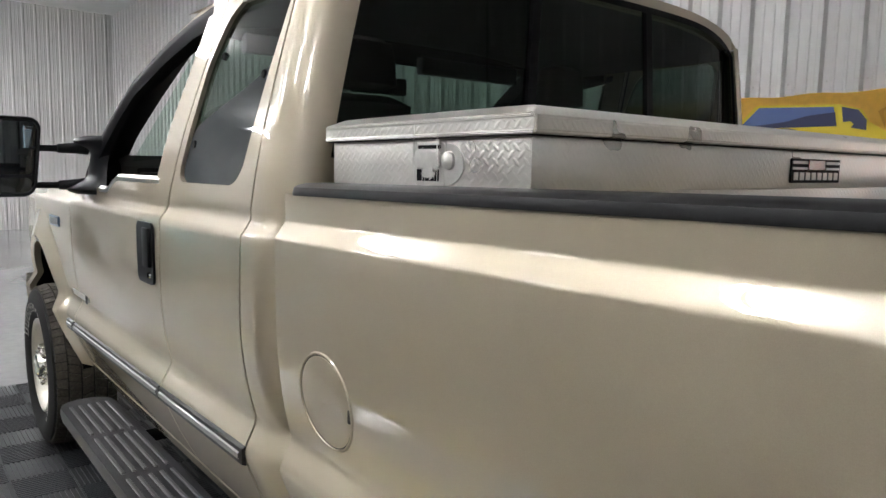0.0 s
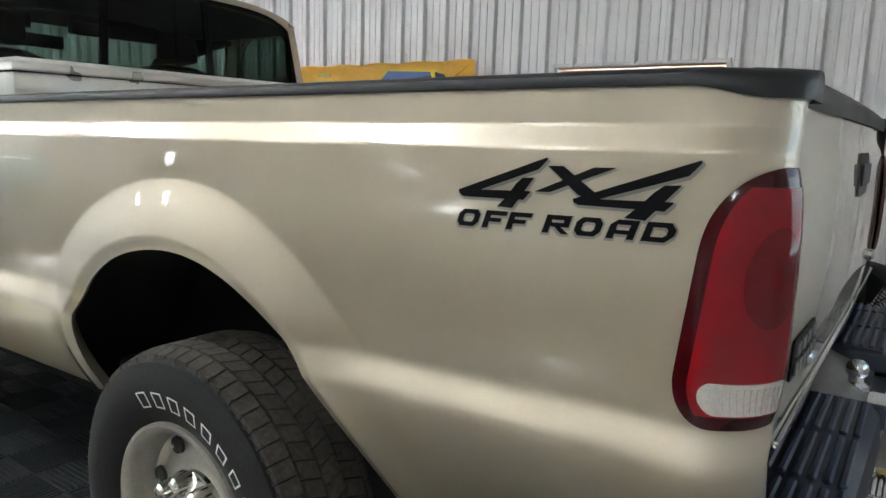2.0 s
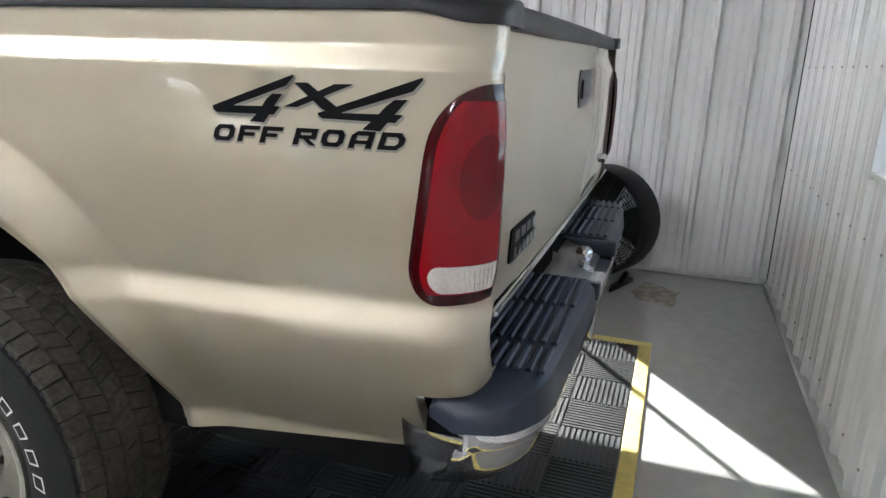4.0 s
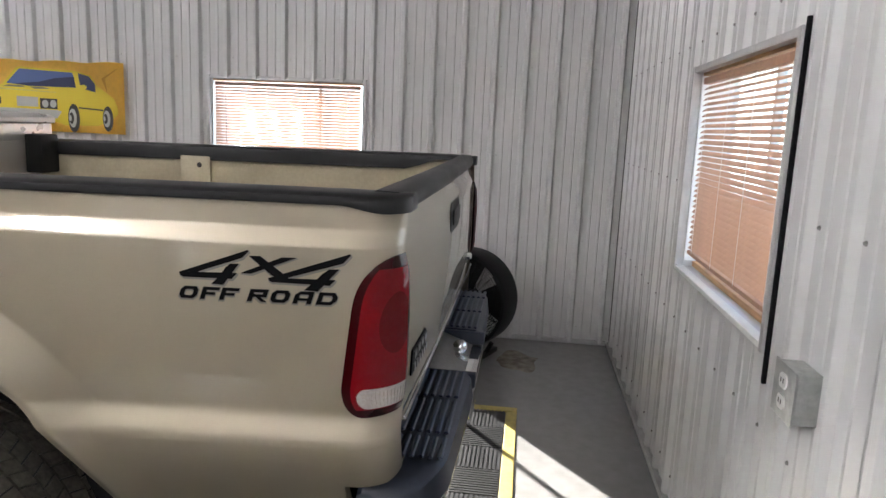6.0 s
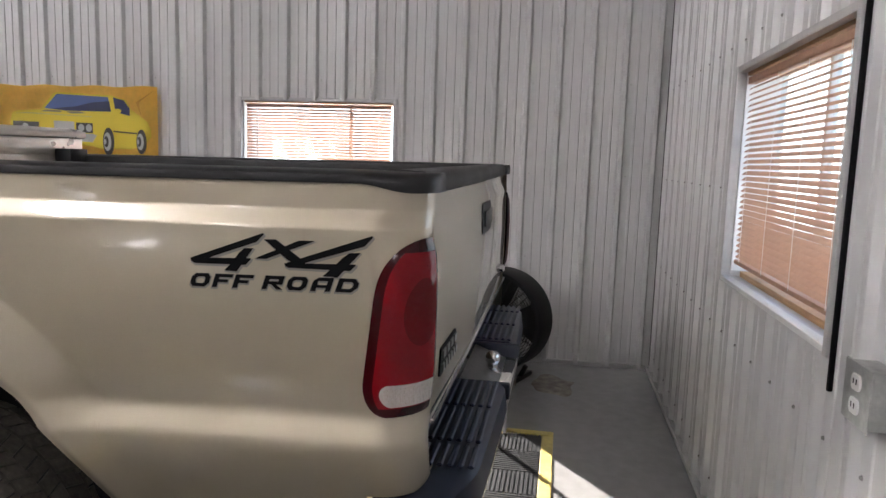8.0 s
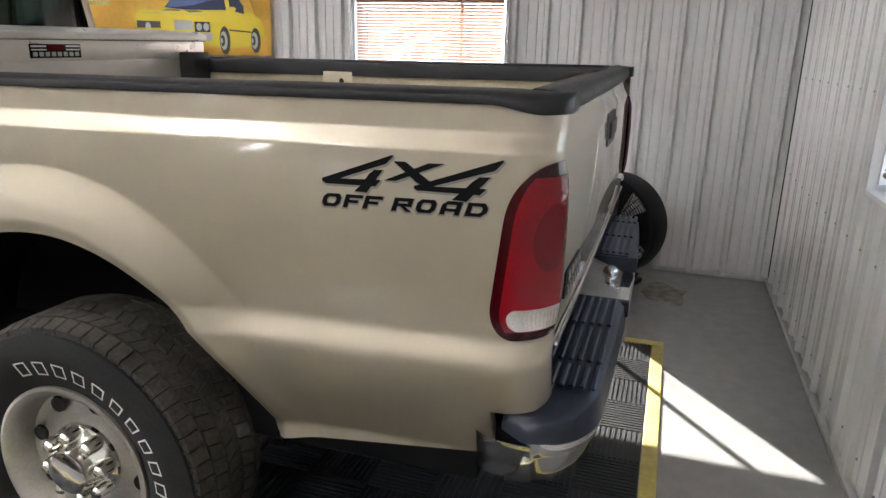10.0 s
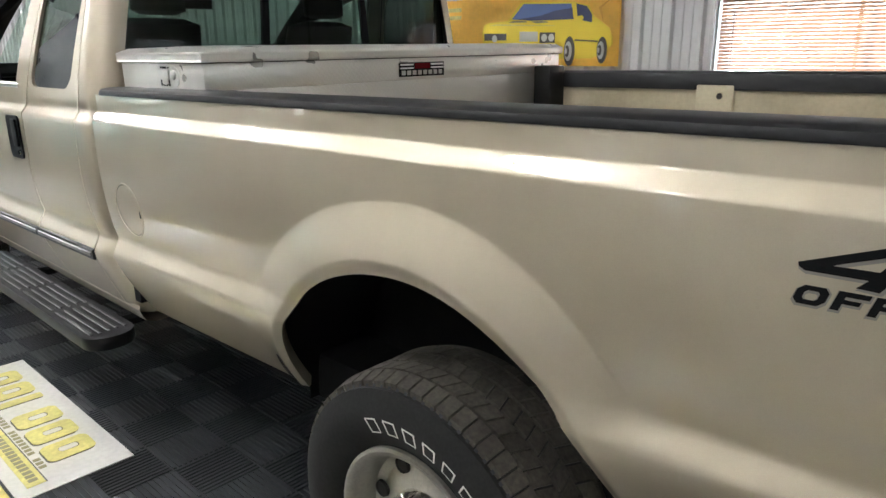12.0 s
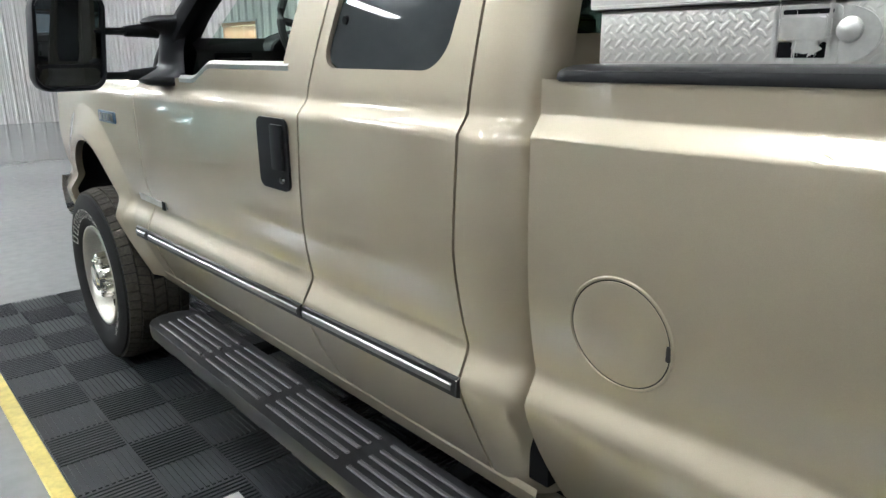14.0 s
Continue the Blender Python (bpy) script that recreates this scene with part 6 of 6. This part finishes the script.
def word_mesh(off, swell, drop):
    """OFF ROAD in wide, squared, slanted letters; swell thickens every stroke."""
    bm = bmesh.new()
    H, P = 0.0262, 0.0435
    tu, tv = 0.0100 + 2 * swell, 0.0068 + 2 * swell

    def spot(u, v):
        y, z = -0.661 - (u + 0.34 * v), 1.1285 + 0.008 * u / 0.34 + v - drop
        return bm.verts.new((-(0.9832 + off), y, z))

    def ring(u0, w, cuts):
        """Closed letter with chamfered corners: lower left, lower right, upper right, upper left."""
        a, b, c, e = u0 - swell, u0 + w + swell, -swell, H + swell
        k = 0.007
        out = [(a, c + k * cuts[0]), (a + k * cuts[0], c), (b - k * cuts[1], c), (b, c + k * cuts[1]), (b, e - k * cuts[2]), (b - k * cuts[2], e), (a + k * cuts[3], e), (a, e - k * cuts[3])]
        q = 0.4
        a, b, c, e = a + tu, b - tu, c + tv, e - tv
        k = 0.007 * q
        inn = [(a, c + k * cuts[0]), (a + k * cuts[0], c), (b - k * cuts[1], c), (b, c + k * cuts[1]), (b, e - k * cuts[2]), (b - k * cuts[2], e), (a + k * cuts[3], e), (a, e - k * cuts[3])]
        o, i = [spot(*p) for p in out], [spot(*p) for p in inn]
        for n in range(8):
            m = (n + 1) % 8
            bm.faces.new((o[n], o[m], i[m], i[n]))

    def poly(*pts):
        bm.faces.new([spot(u, v) for u, v in pts])

    def bar(u0, v0, u1, v1):
        poly((u0, v0), (u1, v0), (u1, v1), (u0, v1))

    def letter_f(u0):
        a, w = u0 - swell, 0.034 + 2 * swell
        bar(a, -swell, a + tu, H + swell)
        bar(a + tu, H + swell - tv, a + w + 0.002, H + swell)
        bar(a + tu, 0.0095 - swell, a + w - 0.005, 0.0095 - swell + tv * 0.9)

    ring(0.0, 0.038, (1, 1, 1, 1))
    letter_f(0.046)
    letter_f(0.087)
    u = 0.146
    a = u - swell
    bar(a, -swell, a + tu, H + swell)
    w = 0.038 + 2 * swell
    bar(a + tu, H + swell - tv, a + w, H + swell)
    bar(a + w - tu, 0.0095 - swell + tv * 0.9, a + w, H + swell - tv)
    bar(a + tu, 0.0095 - swell, a + w, 0.0095 - swell + tv * 0.9)
    poly((a + w - tu - 0.012, 0.0095 - swell), (a + w - 0.012, 0.0095 - swell), (a + w + 0.004, -swell), (a + w + 0.004 - tu * 1.2, -swell))
    ring(0.193, 0.038, (1, 1, 1, 1))
    u = 0.241
    a = u - swell
    bar(a, -swell, a + tu, H + swell - tv)
    bar(a + w - tu, -swell, a + w, H + swell - tv)
    poly((a, H + swell - tv), (a + w, H + swell - tv), (a + w, H + swell), (a + 0.009, H + swell))
    bar(a + tu, 0.0065 - swell, a + w - tu, 0.0065 - swell + tv * 0.85)
    ring(0.289, 0.040, (0, 1.3, 1.3, 0))
    return bm


part("letters_edge", word_mesh(0.0006, 0.0019, 0.0018), DECAL_EDGE, decal_edge)
part("off_road", word_mesh(0.0011, 0.0, 0.0), DECAL, decal_edge, "wide slanted black letters OFF ROAD")


# ---- tool box across the bed ----
LATCH = grain(principled("bright_cast_metal", (0.66, 0.65, 0.62), 0.34, 0.75), 120, 0.06, 0.03, 9, 0.06, 0.06)


def tool_box():
    root = thing("truck_tool_box", (0.012, 0.974, 1.336), "bright diamond plate aluminium tool box across the bed", "tool box")
    X, Y = 0.912, 0.562
    H0 = 0.079

    def uvs(me):
        layer = me.uv_layers.new(name="UVMap")
        for p in me.polygons:
            ax = max(range(3), key=lambda i: abs(p.normal[i]))
            i, j = [(1, 2), (0, 2), (0, 1)][ax]
            for li in p.loop_indices:
                co = me.vertices[me.loops[li].vertex_index].co
                layer.data[li].uv = (co[i] / 0.021, co[j] / 0.021)
        return me

    bm = bmesh.new()
    add_box(bm, (-X + 0.012, 0.012, 0.0), (X - 0.012, Y - 0.012, H0), 0.004)
    add_box(bm, (-0.80, 0.0122, -0.36), (0.80, Y - 0.0122, 0.0), 0.002)
    body = part("body", uvs(finish(bm)), PLATE, root, "diamond plate body")
    bm = bmesh.new()
    rows = []
    out = [(-X, 0), (X, 0), (X, Y), (-X, Y)]
    for f, z in ((0.0, H0 + 0.002), (-0.003, H0 + 0.006), (-0.003, H0 + 0.026), (0.000, H0 + 0.030), (0.030, H0 + 0.044), (0.16, H0 + 0.050)):
        rows.append([(x - math.copysign(f, x), y + (f if y == 0 else -f), z) for x, y in out])
    vs = add_grid(bm, rows, closed_v=True)
    bm.faces.new(vs[-1])
    bm.faces.new(vs[0][::-1])
    bmesh.ops.bevel(bm, geom=[e for e in bm.edges], offset=0.002, segments=2, affect="EDGES")
    lid = part("lid", uvs(finish(bm)), PLATE, root, "shallow hipped diamond plate lid")
    part("lid_joint", box((-X + 0.004, 0.006, H0 - 0.0005), (X - 0.004, Y - 0.006, H0 + 0.0015)), SEAM, lid)
    for xs in (-1, 1):
        def side(u, v, d):
            return (xs * (X - 0.012 + d), u, v)
        bm = bmesh.new()
        add_prism(bm, rounded(0.198, 0.002, 0.280, 0.073, 0.008, 4), side, 0.003)
        latch = part("latch", bm, LATCH, body, "pressed steel paddle latch")
        bm = bmesh.new()
        round_edge = [(0.198 - 0.045 * math.sin(a), 0.038 - 0.034 * math.cos(a)) for a in span(0, math.pi, 19)]
        add_prism(bm, round_edge, side, 0.0025)
        part("lock_flange", bm, LATCH, latch, "half-round flange")
        for lo, hi, z0, z1 in ((0.208, 0.268, 0.063, 0.069), (0.212, 0.272, 0.011, 0.030)):
            bm = bmesh.new()
            add_prism(bm, rounded(lo, z0, hi, z1, 0.002, 2), lambda u, v, d: side(u, v, 0.0032 + d), 0.0006)
            part("slot", bm, BLACK, latch)
        for lo, hi, z0, z1, deep, r in ((0.208, 0.272, 0.032, 0.061, 0.007, 0.006), (0.222, 0.250, 0.017, 0.036, 0.0055, 0.003)):
            bm = bmesh.new()
            add_prism(bm, rounded(lo, z0, hi, z1, r, 3), lambda u, v, d: side(u, v, 0.0034 + d), deep)
            bmesh.ops.bevel(bm, geom=bm.edges[:], offset=0.0015, segments=2, affect="EDGES")
            part("paddle", bm, LATCH, latch)
        bm = bmesh.new()
        c = xs * (X - 0.012)
        add_lathe(bm, [(c, 0.016), (c + xs * 0.007, 0.014), (c + xs * 0.010, 0.010), (c + xs * 0.0105, 0.0)], "x", 22, (0, 0.188, 0.044))
        part("lock", bm, LATCH, latch, "round key lock")
    # label with plain bars
    plate = part("label_plate", box((-0.132, 0.0085, 0.012), (0.108, 0.0118, 0.063), 0.001, 1), DECAL, body, "small black and red label with pale bars")
    part("bar", box((-0.052, 0.0070, 0.040), (0.028, 0.0083, 0.060)), LENS_MID, plate)
    for lo, hi, z0, z1 in ((-0.126, -0.058, 0.052, 0.058), (-0.126, -0.058, 0.040, 0.045), (0.034, 0.102, 0.052, 0.058), (0.034, 0.102, 0.040, 0.045)):
        part("bar", box((lo, 0.0070, z0), (hi, 0.0083, z1)), WHITE, plate)
    for k in range(8):
        part("bar", box((-0.120 + 0.028 * k, 0.0070, 0.018), (-0.120 + 0.028 * k + 0.019, 0.0083, 0.034)), STEEL, plate)
    part("clamp", box((0.700, -0.075, -0.150), (0.822, 0.010, 0.030), 0.008), PLASTIC, body, "black clamp block")
    for lo, hi in ((-X + 0.004, -0.803), (0.803, X - 0.004)):
        part("foot_strip", box((lo, 0.004, -0.0045), (hi, Y - 0.004, -0.0005)), BLACK, body, "thin black gasket")
    root.rotation_euler = (0, -LEAN, 0)
    return root


tool_box()


# ---- car on the next mat, seen only as a reflection in the doors ----
def parked_car(x0, y0, label, color):
    root = thing("parked_car", (x0, y0, 0.0), label, "car", "cars parked in the shop")
    teal = principled("car_paint", color, 0.25, 0.3, Coat_Weight=1.0, Coat_Roughness=0.05)
    stations = ((-2.3, 0.80, 0.62), (-2.2, 0.88, 0.78), (-1.6, 0.92, 0.90), (-0.9, 0.93, 0.92), (0.4, 0.93, 0.92), (1.2, 0.92, 0.90), (2.1, 0.88, 0.82), (2.3, 0.80, 0.62))
    bm = bmesh.new()
    rows = []
    for y, w, top in stations:
        rows.append([(x * w, y, z) for x, z in ((-0.90, 0.24), (-1.0, 0.40), (-1.0, 0.62), (-0.96, top - 0.05), (-0.80, top), (0.0, top + 0.04), (0.80, top), (0.96, top - 0.05), (1.0, 0.62), (1.0, 0.40), (0.90, 0.24))])
    vs = add_grid(bm, rows)
    bm.faces.new(vs[0])
    bm.faces.new(vs[-1][::-1])
    part("body", bm, teal, root, "", 50)
    bm = bmesh.new()
    rows = []
    for y, w, top in ((-1.45, 0.74, 0.90), (-0.85, 0.64, 1.30), (-0.2, 0.62, 1.38), (0.3, 0.62, 1.34), (1.0, 0.72, 0.92)):
        rows.append([(-0.80, y, 0.90), (-w, y, top - 0.04), (-w + 0.08, y, top), (w - 0.08, y, top), (w, y, top - 0.04), (0.80, y, 0.90)])
    add_grid(bm, rows)
    part("cabin", bm, GLASS_DARK, root, "dark glazed cabin", 50)
    part("roof", box((-0.60, -0.80, 1.34), (0.60, 0.28, 1.39), 0.02), teal, root)
    for wx in (-0.86, 0.86):
        for wy in (-1.4, 1.45):
            bm = bmesh.new()
            add_lathe(bm, [(-0.10, 0.0), (-0.10, 0.20), (-0.11, 0.31), (-0.09, 0.335), (0.09, 0.335), (0.11, 0.31), (0.10, 0.20), (0.10, 0.0)], "x", 32, (wx, wy, 0.335))
            t = part("wheel", bm, RUBBER, root)
            bm = bmesh.new()
            add_lathe(bm, [(math.copysign(0.112, wx), 0.0), (math.copysign(0.115, wx), 0.17), (math.copysign(0.10, wx), 0.20)], "x", 32, (wx, wy, 0.335))
            part("hub_cap", bm, CHROME, t)
    return root


parked_car(-3.45, 9.6, "teal classic car parked on the concrete floor", (0.03, 0.16, 0.17))
parked_car(-3.75, 2.6, "pale silver car parked on the concrete floor", (0.55, 0.54, 0.51))
